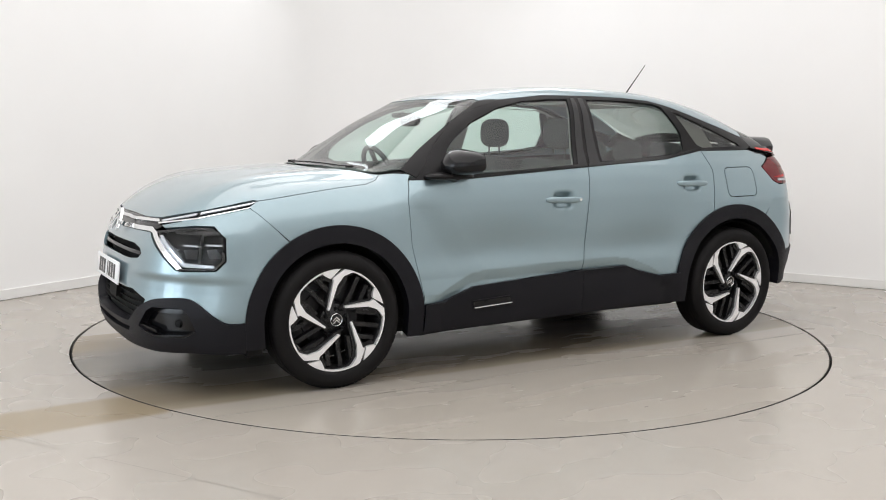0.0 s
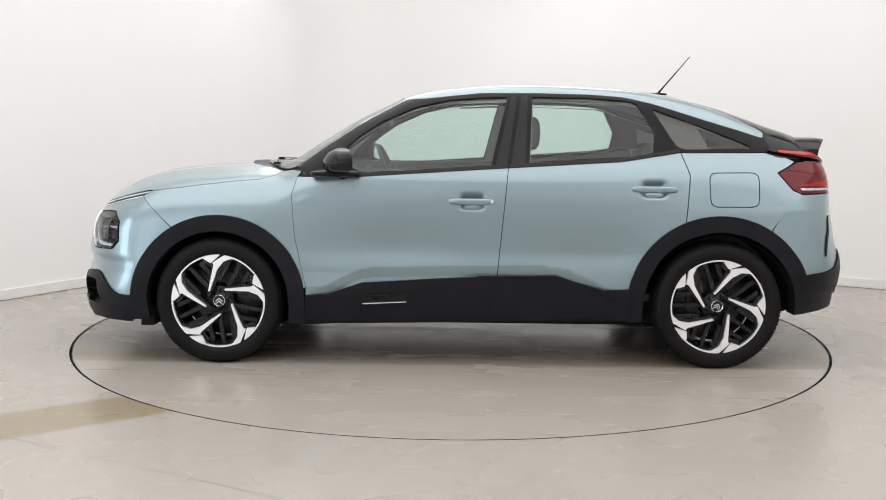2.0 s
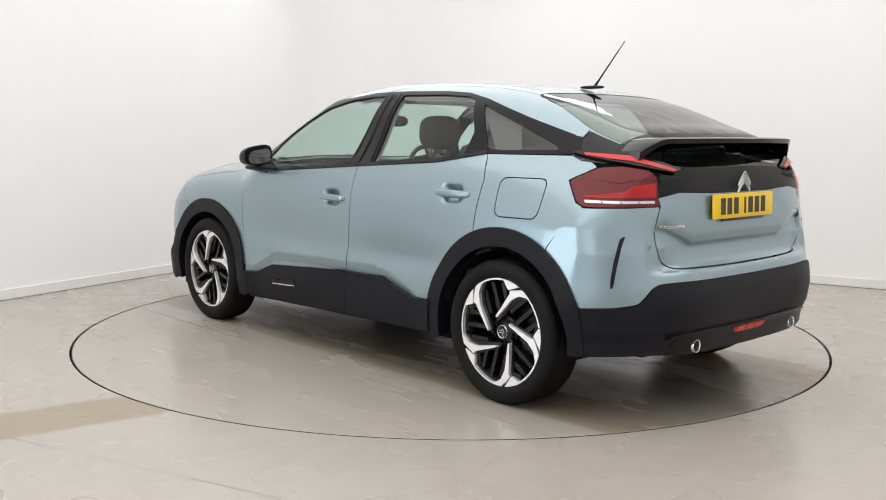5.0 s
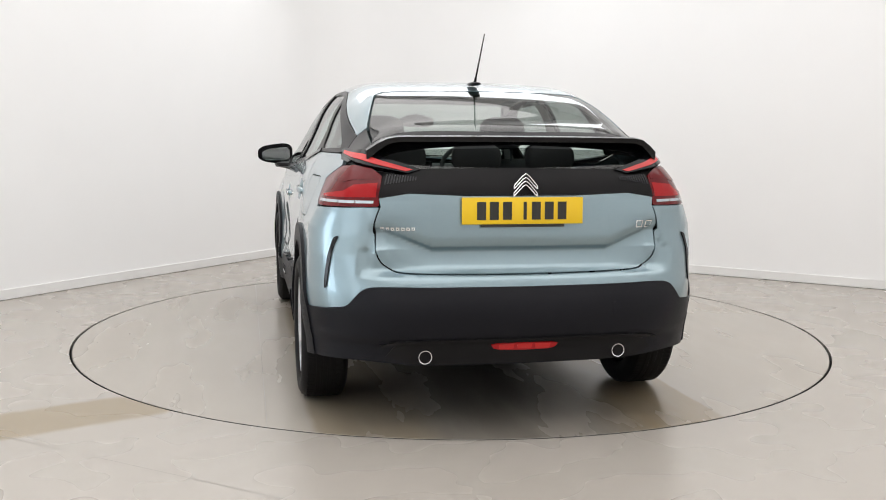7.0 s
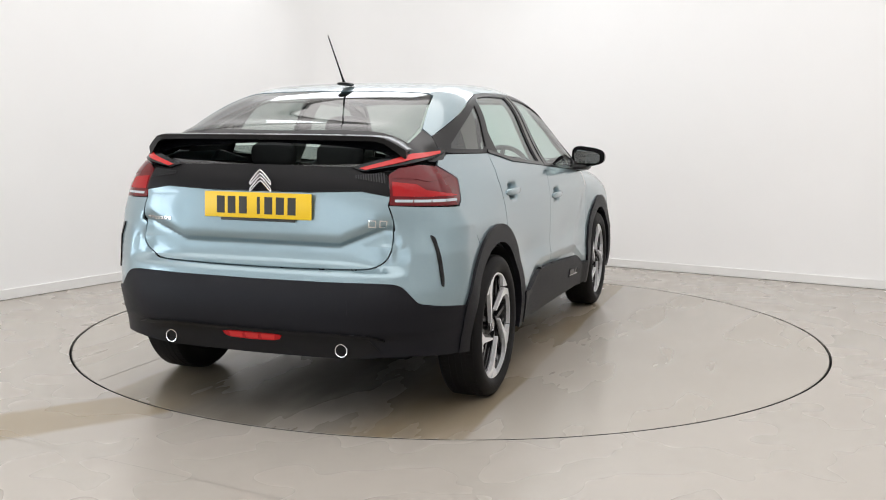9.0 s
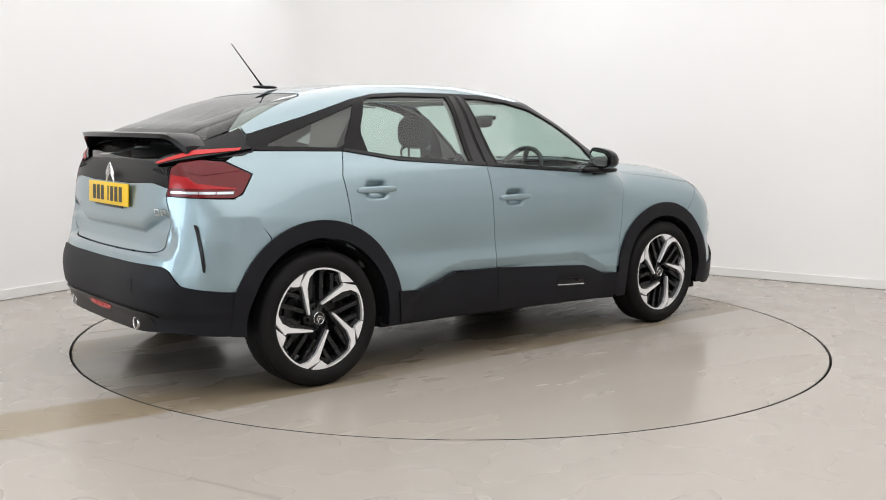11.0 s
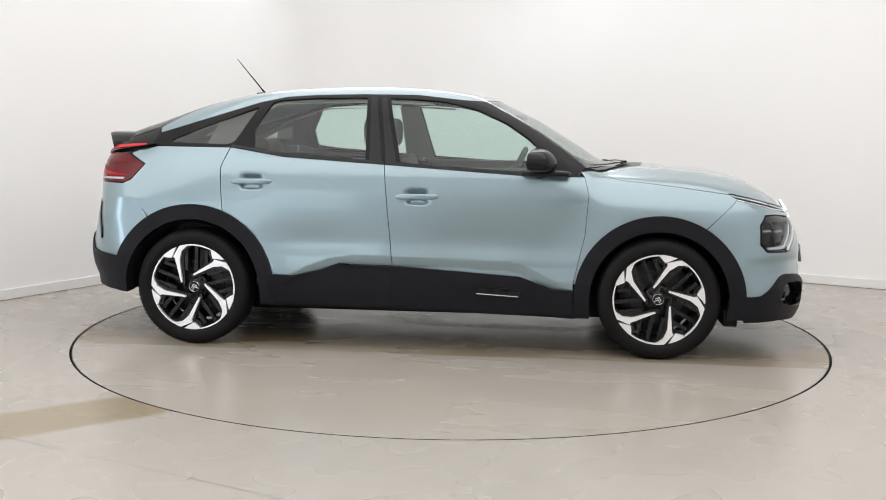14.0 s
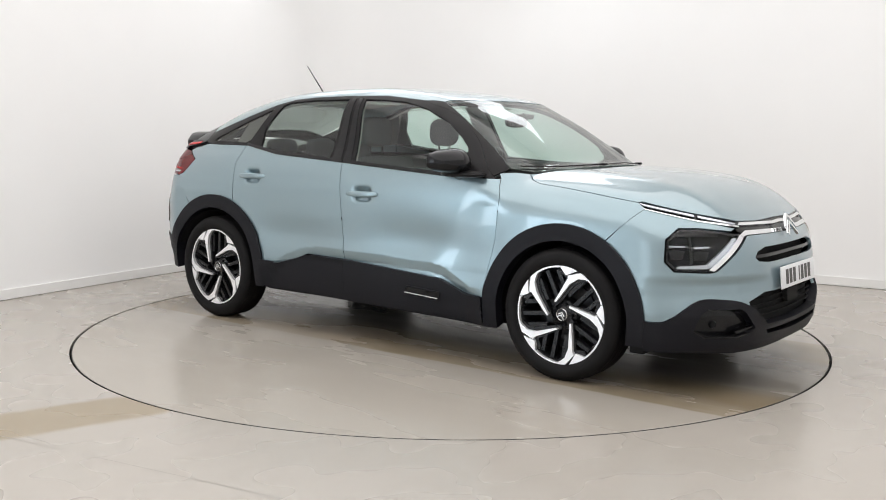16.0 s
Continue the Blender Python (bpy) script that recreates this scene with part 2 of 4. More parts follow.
side_width = curve([(0.10, 0.80), (0.25, 0.858), (0.40, 0.874), (0.52, 0.876), (0.62, 0.868), (0.75, 0.866),
                    (0.88, 0.864), (0.98, 0.851), (1.06, 0.826), (1.15, 0.775), (1.43, 0.651), (1.60, 0.575)])
nose_reach = curve([(0.10, 2.12), (0.18, 2.17), (0.27, 2.215), (0.40, 2.225), (0.52, 2.215), (0.62, 2.20), (0.70, 2.185),
                    (0.77, 2.165), (0.85, 2.12), (0.93, 2.05), (1.10, 1.8)])
tail_reach = curve([(0.10, 1.90), (0.20, 2.02), (0.29, 2.068), (0.385, 2.084), (0.43, 2.108), (0.51, 2.116), (0.575, 2.106), (0.62, 2.085), (0.655, 2.072), (0.675, 2.040), (0.70, 2.014),
                    (0.762, 2.000), (0.782, 2.018), (0.82, 2.027), (0.95, 2.018), (1.08, 1.99), (1.15, 1.96), (1.30, 1.90)])
corner_reach = curve([(0.10, 1.90), (0.20, 2.02), (0.29, 2.068), (0.385, 2.086), (0.43, 2.106), (0.51, 2.113), (0.575, 2.104), (0.66, 2.078), (0.76, 2.050), (0.84, 2.032),
                      (0.95, 2.018), (1.08, 1.99), (1.15, 1.96), (1.30, 1.90)])
hood_line = curve([(0.6, 1.086), (1.22, 1.070), (1.42, 1.060), (1.58, 1.047), (1.75, 1.021), (1.92, 0.971), (2.05, 0.906),
                   (2.13, 0.845), (2.22, 0.76)])
roof_line = curve([(-2.15, 1.126), (-2.0, 1.187), (-1.82, 1.266), (-1.67, 1.308), (-1.54, 1.354), (-1.37, 1.411), (-1.21, 1.451),
                   (-1.09, 1.477), (-0.88, 1.505), (-0.72, 1.516), (-0.45, 1.526), (-0.23, 1.527), (-0.05, 1.518), (0.10, 1.504),
                   (0.23, 1.487), (0.35, 1.461), (0.49, 1.398), (0.64, 1.326), (0.80, 1.229), (0.94, 1.142), (1.11, 1.022), (1.41, 0.80)])


def smooth_max(a, b, k):
    h = np.maximum(k - np.abs(a - b), 0) / k
    return np.maximum(a, b) + h * h * k / 4


def skin(p):
    """Negative inside the car's outer skin, about metres."""
    x, y, z = p[..., 0], np.abs(p[..., 1]), p[..., 2]
    w = side_width(z)
    back = np.clip((-0.7 - x) / 1.2, 0, 1)
    up = np.clip((z - 0.85) / 0.4, 0, 1)
    w = w - 0.135 * back ** 2 * up * (1.5 - 0.5 * up)
    fore = np.clip((x - 0.2) / 1.0, 0, 1)
    w = w + 0.012 * fore * np.clip((z - 1.05) / 0.3, 0, 1)
    w = w - 0.020 * np.exp(-((x - 0.38) / 0.36) ** 2 - ((z - 0.63) / 0.12) ** 2)
    w = w - 0.016 * np.exp(-((x + 0.60) / 0.36) ** 2 - ((z - 0.60) / 0.11) ** 2)
    edge = np.clip((x - 0.50 - 0.69 * (z - 0.56)) / 0.20, 0, 1)
    fade = np.clip((1.15 - x) / 0.22, 0, 1) * np.clip((0.96 - z) / 0.10, 0, 1) * np.clip((z - 0.42) / 0.08, 0, 1)
    w = w - 0.009 * edge * edge * (3 - 2 * edge) * fade
    crease = np.interp(x, [-0.80, -0.66, -0.52, -0.40, 0.48, 0.58, 0.78], [0.40, 0.475, 0.53, 0.548, 0.535, 0.515, 0.42])
    under = np.clip((crease - z) / 0.055, 0, 1)
    w = w - 0.015 * under * np.clip((0.85 - x) / 0.1, 0, 1) * np.clip((x + 0.88) / 0.1, 0, 1)
    for c in (1.335, -1.335):
        r = np.sqrt((x - c) ** 2 + (z - 0.33) ** 2)
        w = w + 0.010 * np.exp(-((r - 0.44) / 0.13) ** 2)
    for c, h in ((-0.02, 0.886), (-0.982, 0.958)):
        w = w - 0.028 * np.exp(-((x - c) / 0.060) ** 4 - ((z - h) / 0.038) ** 4)
    f = y - w
    nose = x - nose_reach(z) + 0.55 * y ** 3.5
    nose = nose + 0.028 * np.clip((0.585 - z) / 0.05, 0, 1) * np.clip((z - 0.40) / 0.10, 0, 1) * np.clip((y - 0.30) / 0.25, 0, 1)
    lift = np.interp(y, [0.38, 0.57, 0.61, 0.64], [0, 0.080, 0.080, 0]) * np.clip((z - 0.69) / 0.08, 0, 1) * np.clip((0.97 - z) / 0.06, 0, 1)
    k = np.clip((y - 0.57) / 0.12, 0, 1)
    tail = -x - (1 - k) * tail_reach(z - lift) - k * corner_reach(z) + (0.42 + 0.22 * np.clip((0.75 - z) / 0.3, 0, 1)) * y ** 5
    hood = z - hood_line(x + 0.06 * y * y) + 0.064 * (y / 0.7) ** 2.4 - 0.012 * np.exp(-((y - 0.52) / 0.10) ** 2)
    cabin = (z - roof_line(x + 0.146 * y * y * np.clip((x + 0.3) / 0.9, 0, 1)) + 0.024 * (y / 0.6) ** 2.4) * 0.9
    top = -smooth_max(-hood, -cabin, 0.03)
    f = smooth_max(f, nose, 0.10)
    f = smooth_max(f, tail, 0.10)
    return smooth_max(f, top, 0.165)


def on_skin(start, way):
    """Where rays from inside leave the skin, and the normals there."""
    a, b = np.zeros(len(start)), np.full(len(start), 2.6)
    for _ in range(34):
        c = (a + b) / 2
        inside = skin(start + c[:, None] * way) < 0
        a, b = np.where(inside, c, a), np.where(inside, b, c)
    p = start + a[:, None] * way
    e = 2e-3
    n = np.stack([skin(p + d) - skin(p - d) for d in np.eye(3) * e], 1)
    return p, n / np.linalg.norm(n, axis=1)[:, None]


# ---- panels laid on the skin ----
def rays(kind, uv):
    uv = np.asarray(uv, float)
    u, v, o, i = uv[:, 0], uv[:, 1], np.zeros(len(uv)), np.ones(len(uv))
    if kind == "S":      # from the side: (x, z)
        return np.stack([u, o, v], 1), np.stack([o, i, o], 1)
    if kind == "T":      # from above: (x, y)
        return np.stack([u, v, o + 0.6], 1), np.stack([o, o, i], 1)
    if kind == "F":      # round the nose: (angle, z)
        return np.stack([o + 1.2, o, v], 1), np.stack([np.cos(u), np.sin(u), o], 1)
    return np.stack([o - 1.2, o, v], 1), np.stack([-np.cos(u), np.sin(u), o], 1)   # "B": round the tail


def conv(source, target, uv):
    dense = [tuple(uv[0])]
    for a, b in zip(uv, uv[1:]):
        k = max(1, int(math.dist(a, b) / 0.03))
        dense += [(a[0] + (b[0] - a[0]) * i / k, a[1] + (b[1] - a[1]) * i / k) for i in range(1, k + 1)]
    p, _ = on_skin(*rays(source, dense))
    x, y, z = p.T
    out = {"S": (x, z), "T": (x, y), "F": (np.arctan2(y, x - 1.2), z), "B": (np.arctan2(y, -x - 1.2), z)}[target]
    return [tuple(map(float, q)) for q in zip(*out)]


def sym(half):
    """A whole outline in (angle, z) from its half, top middle to bottom middle."""
    return list(half) + [(-u, v) for u, v in reversed(half) if abs(u) > 1e-6]


def symt(half):
    return list(half) + [(u, -v) for u, v in reversed(half) if abs(v) > 1e-6]


def arc(cx, cz, r, a0, a1, n=16):
    return [(cx + r * math.cos(radians(a0 + (a1 - a0) * i / n)), cz + r * math.sin(radians(a0 + (a1 - a0) * i / n))) for i in range(n + 1)]


def inside(pts, poly):
    x, y = pts[:, 0], pts[:, 1]
    hit = np.zeros(len(pts), bool)
    for (x0, y0), (x1, y1) in zip(poly, np.roll(poly, -1, 0)):
        if y0 != y1:
            hit ^= ((y0 > y) != (y1 > y)) & (x < (x1 - x0) * (y - y0) / (y1 - y0) + x0)
    return hit


def inset(poly, d):
    p = np.array(poly, float)
    e = np.roll(p, -1, 0) - p
    area = np.sum(p[:, 0] * np.roll(p[:, 1], -1) - np.roll(p[:, 0], -1) * p[:, 1])
    n = np.stack([-e[:, 1], e[:, 0]], 1) / (np.linalg.norm(e, axis=1)[:, None] + 1e-12) * np.sign(area)
    m = n + np.roll(n, 1, 0)
    m = m / np.maximum((m * m).sum(1) / 2, 0.35)[:, None]
    return p + m * d


def rounded(poly, r):
    out, n = [], len(poly)
    for i in range(n):
        a, b, c = (np.array(poly[(i + k) % n], float) for k in (-1, 0, 1))
        la, lc = np.linalg.norm(a - b), np.linalg.norm(c - b)
        d = min(r, la * 0.45, lc * 0.45)
        s, e = b + (a - b) / la * d, b + (c - b) / lc * d
        for t in (0, 0.33, 0.67, 1):
            out.append((1 - t) ** 2 * s + 2 * t * (1 - t) * b + t * t * e)
    return out


def flow(pts, n=5):
    """A smooth open line through points."""
    p = [np.array(q, float) for q in pts]
    p = [2 * p[0] - p[1]] + p + [2 * p[-1] - p[-2]]
    out = []
    for a, b, c, d in zip(p, p[1:], p[2:], p[3:]):
        for t in (i / n for i in range(n)):
            out.append(0.5 * (2 * b + (c - a) * t + (2 * a - 5 * b + 4 * c - d) * t * t + (3 * b - a - 3 * c + d) * t ** 3))
    return [tuple(q) for q in out] + [tuple(p[-2])]


def panel(name, kind, poly, mat, parent, side=1, off=0.0, gap=0.002, h=0.035, depth=0.016, holes=(), label="", r=0.0):
    """A sheet of the skin with a crisp outline and a turned-in edge."""
    if r:
        poly, holes = rounded(poly, r), [rounded(q, r) for q in holes]
    loops = [inset(poly, gap)] + [inset(q, -gap) for q in holes]
    verts, edges = [], []
    for loop in loops:
        first, n = len(verts), len(loop)
        ring = []
        for a, b in zip(loop, np.roll(loop, -1, 0)):
            k = max(1, int(np.linalg.norm(b - a) / h + 0.5))
            ring += [a + (b - a) * i / k for i in range(k)]
        verts += ring
        edges += [(first + i, first + (i + 1) % len(ring)) for i in range(len(ring))]
    edge = np.array(verts)
    lo, hi = edge.min(0), edge.max(0)
    gx, gy = np.meshgrid(np.arange(lo[0] + h / 2, hi[0], h), np.arange(lo[1] + h / 2, hi[1], h))
    pts = np.stack([gx.ravel(), gy.ravel()], 1)
    if len(pts):
        ok = inside(pts, loops[0])
        for q in loops[1:]:
            ok &= ~inside(pts, q)
        pts = pts[ok]
        if len(pts):
            near = np.min(np.linalg.norm(pts[:, None] - edge[None], axis=2), axis=1)
            pts = pts[near > 0.45 * h]
    allp = np.concatenate([edge, pts]) if len(pts) else edge
    cv, _, cf, *_ = delaunay_2d_cdt([Vector(p) for p in allp], edges, [], 0, 1e-6)
    uv = np.array([tuple(v) for v in cv])
    tri = np.array([tuple(f) for f in cf])
    mid = uv[tri].mean(1)
    ok = inside(mid, loops[0])
    for q in loops[1:]:
        ok &= ~inside(mid, q)
    tri = tri[ok]
    p, n = on_skin(*rays(kind, uv))
    p = p + n * off
    flip = np.einsum("ij,ij->i", np.cross(p[tri[:, 1]] - p[tri[:, 0]], p[tri[:, 2]] - p[tri[:, 0]]), n[tri[:, 0]]) < 0
    tri[flip] = tri[flip][:, ::-1]
    V, N, F = list(p), list(n), [tuple(t) for t in tri]
    if depth:
        count = {}
        for a, b, c in F:
            for e in ((a, b), (b, c), (c, a)):
                count[e] = 1
        rim = [e for e in count if (e[1], e[0]) not in count]
        twin = {}
        for a, b in rim:
            out = np.cross(p[b] - p[a], n[a])
            out /= np.linalg.norm(out) + 1e-12
            ids = []
            for v in (a, b):
                for drop in (0, depth):
                    key = (v, drop)
                    if key not in twin:
                        twin[key] = len(V)
                        V.append(p[v] - n[v] * drop)
                        N.append(out)
                    ids.append(twin[key])
            F.append((ids[0], ids[1], ids[3], ids[2]))
    V, N = np.array(V), np.array(N)
    if side < 0:
        V, N = V * (1, -1, 1), N * (1, -1, 1)
        F = [f[::-1] for f in F]
    return link(name, V, F, mat, parent, N, label)


# ---- the studio ----
def studio():
    corner, d1, d2 = Vector((-1.132, 4.517, 0)), Vector((0.4975, 0.8674, 0)), Vector((0.857, -0.515, 0))
    tall, thick = 4.4, 0.15
    a, b = corner - d1 * 11.6, corner + d2 * 9.3
    c = a + d2 * 9.3
    # rounded corner of the two white walls
    r = 0.9
    half = math.acos((-d1).dot(d2))
    back = r / math.tan(half / 2)
    s, e = corner - d1 * back, corner + d2 * back
    bend = [(1 - t) ** 2 * s + 2 * t * (1 - t) * corner + t * t * e for t in [i / 14 for i in range(15)]]

    def run(name, line, height, depth, mat, z0=0.0, category="wall", label=""):
        bm = bmesh.new()
        cols = []
        for i, p in enumerate(line):
            d = (line[min(i + 1, len(line) - 1)] - line[max(i - 1, 0)]).normalized()
            n = Vector((-d.y, d.x, 0)) * depth
            cols.append([bm.verts.new(q) for q in (p + Vector((0, 0, z0)), p + Vector((0, 0, z0 + height)), p + n + Vector((0, 0, z0 + height)), p + n + Vector((0, 0, z0)))])
        for q, w in zip(cols, cols[1:]):
            for k in range(4):
                bm.faces.new((q[k], q[(k + 1) % 4], w[(k + 1) % 4], w[k]))
        bm.faces.new(cols[0])
        bm.faces.new(cols[-1][::-1])
        ob = part(name, bm, mat, None, label)
        return tagged(ob, category=category, kind="structure")

    line = [a] + bend + [b]
    run("wall_back", line, tall, thick, WALL, label="smooth white painted studio wall with rounded corner")
    run("wall_front", [b, c], tall, thick, WALL, label="plain white studio wall")
    run("wall_side", [c, a], tall, thick, WALL, label="plain white studio wall")
    run("baseboard", line, 0.071, -0.014, SKIRTING, 0.005, "skirting", "low white painted skirting board")
    bm = bmesh.new()
    mid = (a + b) / 2
    box(bm, mid.x, mid.y, tall + 0.06, 24, 24, 0.1)
    tagged(part("ceiling", bm, WALL, None, "white studio ceiling", False), category="ceiling", kind="structure")
    # glazed doorway in the long wall, through which the daylight comes
    for along in (7.96, 9.35, 10.74):
        bm = bmesh.new()
        box(bm, 0, 0, 1.09, 0.10, 0.05, 2.18, 0.006)
        bm.transform(pose(*(corner - d1 * along + Vector((0.0217, -0.0124, 0))), 0, 0, math.degrees(math.atan2(d1.y, d1.x))))
        tagged(part("door_frame", bm, SKIRTING, None, "white upright of the glazed doorway"), category="door frame", kind="structure")
    for along in (1.96, 3.35, 4.74):
        bm = bmesh.new()
        box(bm, 0, 0, 1.09, 0.10, 0.05, 2.18, 0.006)
        bm.transform(pose(*(a + d2 * along + Vector((0.0129, 0.0214, 0))), 0, 0, math.degrees(math.atan2(d2.y, d2.x))))
        tagged(part("door_frame", bm, SKIRTING, None, "white upright of the glazed doorway"), category="door frame", kind="structure")
    # floor with the round hole for the table
    bm = bmesh.new()
    n, ring, outer, low = 160, [], [], []
    for k in range(n):
        w = k * math.tau / n
        ring.append(bm.verts.new((2.2902 * math.cos(w), 2.2902 * math.sin(w), 0)))
        low.append(bm.verts.new((2.2902 * math.cos(w), 2.2902 * math.sin(w), -0.06)))
        outer.append(bm.verts.new((22 * math.cos(w), 22 * math.sin(w), 0)))
    for k in range(n):
        j = (k + 1) % n
        bm.faces.new((ring[k], outer[k], outer[j], ring[j]))
        bm.faces.new((ring[k], ring[j], low[j], low[k]))
    ob = part("floor", bm, FLOOR, None, "worn glossy grey studio floor with brown stains", False)
    tagged(ob, category="floor", kind="structure")
    # a saw-cut joint in the floor
    bm = bmesh.new()
    p, q = Vector((-1.95, -2.245, 0.0015)), Vector((-0.55, -2.95, 0.0015))
    w = Vector((0.45, 0.89, 0)) * 0.0010
    bm.faces.new([bm.verts.new(v) for v in (p - w, q - w, q + w, p + w)])
    tagged(part("floor_joint", bm, JOINT, None, "thin dark joint cut in the floor", False), category="floor joint", kind="structure")


    bm = bmesh.new()
    lathe(bm, [(0.001, -0.045), (2.2905, -0.045), (2.2905, -0.004)], 160)
    bmesh.ops.rotate(bm, verts=bm.verts, matrix=Matrix.Rotation(radians(90), 3, "X"))
    tagged(part("table_pit", bm, DARK, None, "dark pit under the turntable"), category="pit", kind="structure")


def turntable():
    bm = bmesh.new()
    lathe(bm, [(0.0005, 0.0), (1.0, 0.0), (2.273, 0.0), (2.277, -0.004), (2.277, -0.03)], 160)
    bmesh.ops.rotate(bm, verts=bm.verts, matrix=Matrix.Rotation(radians(90), 3, "X"))
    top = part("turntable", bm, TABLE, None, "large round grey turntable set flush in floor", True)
    bm = bmesh.new()
    lathe(bm, [(2.2775, -0.001), (2.2815, -0.001), (2.2815, -0.03), (2.2775, -0.03)], 160, closed=True)
    bmesh.ops.rotate(bm, verts=bm.verts, matrix=Matrix.Rotation(radians(90), 3, "X"))
    part("rim", bm, DARK, top, "thin dark edge")
    bm = bmesh.new()
    box(bm, 0, 1.206, 0.0004, 3.80, 0.0022, 0.0016)
    part("joint", bm, JOINT, top, "thin joint between plates", False)
    return tagged(top, category="turntable")


studio()
table = turntable()


# ---- the car ----
car = tagged(new("car"), "pale blue-green metallic five-door crossover hatchback with black cladding", "car")
HUBS = (1.335, -1.335)
BELT = [(0.915, 1.007), (0.581, 1.011), (-0.211, 1.063), (-0.811, 1.101), (-1.131, 1.151), (-1.548, 1.154)]
CANT = [(0.870, 1.020), (0.813, 1.073), (0.701, 1.193), (0.557, 1.308), (0.405, 1.380), (0.219, 1.432), (-0.062, 1.462),
        (-0.373, 1.464), (-0.650, 1.459), (-0.837, 1.446), (-0.989, 1.413), (-1.289, 1.320), (-1.565, 1.240)]
HOOD_EDGE = [(1.70, 0.921), (1.45, 0.954), (1.27, 0.975), (1.13, 0.987), (1.06, 1.004), (1.005, 1.030)]
FRONT_DOOR_GAP = [(0.915, 1.007), (0.940, 0.910), (0.924, 0.686), (0.863, 0.417)]
SEAM_F = [(1.747, 0.895), (1.66, 0.812), (1.574, 0.726)]
SEAM_R = [(-1.734, 0.937), (-1.608, 0.759)]
LAMP_R = [(0.650, 1.072), (0.70, 1.102), (0.80, 1.114), (0.907, 1.105), (1.046, 1.047), (1.003, 0.960), (0.968, 0.941), (0.645, 0.945)]
BLADE = [(0.500, 1.093), (0.770, 1.166), (1.02, 1.172), (1.045, 1.160), (0.96, 1.144), (0.55, 1.079)]
HEAD = [(0.485, 0.772), (0.735, 0.803), (0.825, 0.804), (0.885, 0.755), (0.890, 0.655), (0.850, 0.613), (0.685, 0.605)]
PAD = [(0.863, 0.380), (0.744, 0.386), (0.563, 0.448), (-0.158, 0.493)]
PAD_R = [(-0.158, 0.493), (-0.473, 0.498), (-0.579, 0.461), (-0.729, 0.424), (-0.875, 0.431)]


def capsule(bm, centre, sx, sy, sz, n=10, m=20, power=2.6):
    """A rounded pebble: a superellipsoid."""
    def f(v):
        return math.copysign(abs(v) ** (2 / power), v)
    rings = []
    for i in range(1, n):
        a = math.pi * i / n - math.pi / 2
        rings.append([bm.verts.new(Vector(centre) + Vector((sx * f(math.cos(a)) * f(math.cos(k * math.tau / m)), sy * f(math.cos(a)) * f(math.sin(k * math.tau / m)), sz * f(math.sin(a))))) for k in range(m)])
    lo, hi = bm.verts.new(Vector(centre) - Vector((0, 0, sz))), bm.verts.new(Vector(centre) + Vector((0, 0, sz)))
    for q, s in zip(rings, rings[1:]):
        for k in range(m):
            bm.faces.new((q[k], q[(k + 1) % m], s[(k + 1) % m], s[k]))
    for k in range(m):
        bm.faces.new((lo, rings[0][(k + 1) % m], rings[0][k]))
        bm.faces.new((hi, rings[-1][k], rings[-1][(k + 1) % m]))


def scoop(x, z):
    return [(x + 0.078, z + 0.048), (x - 0.074, z + 0.050), (x - 0.092, z + 0.01), (x - 0.062, z - 0.052), (x + 0.062, z - 0.054), (x + 0.092, z + 0.0)]


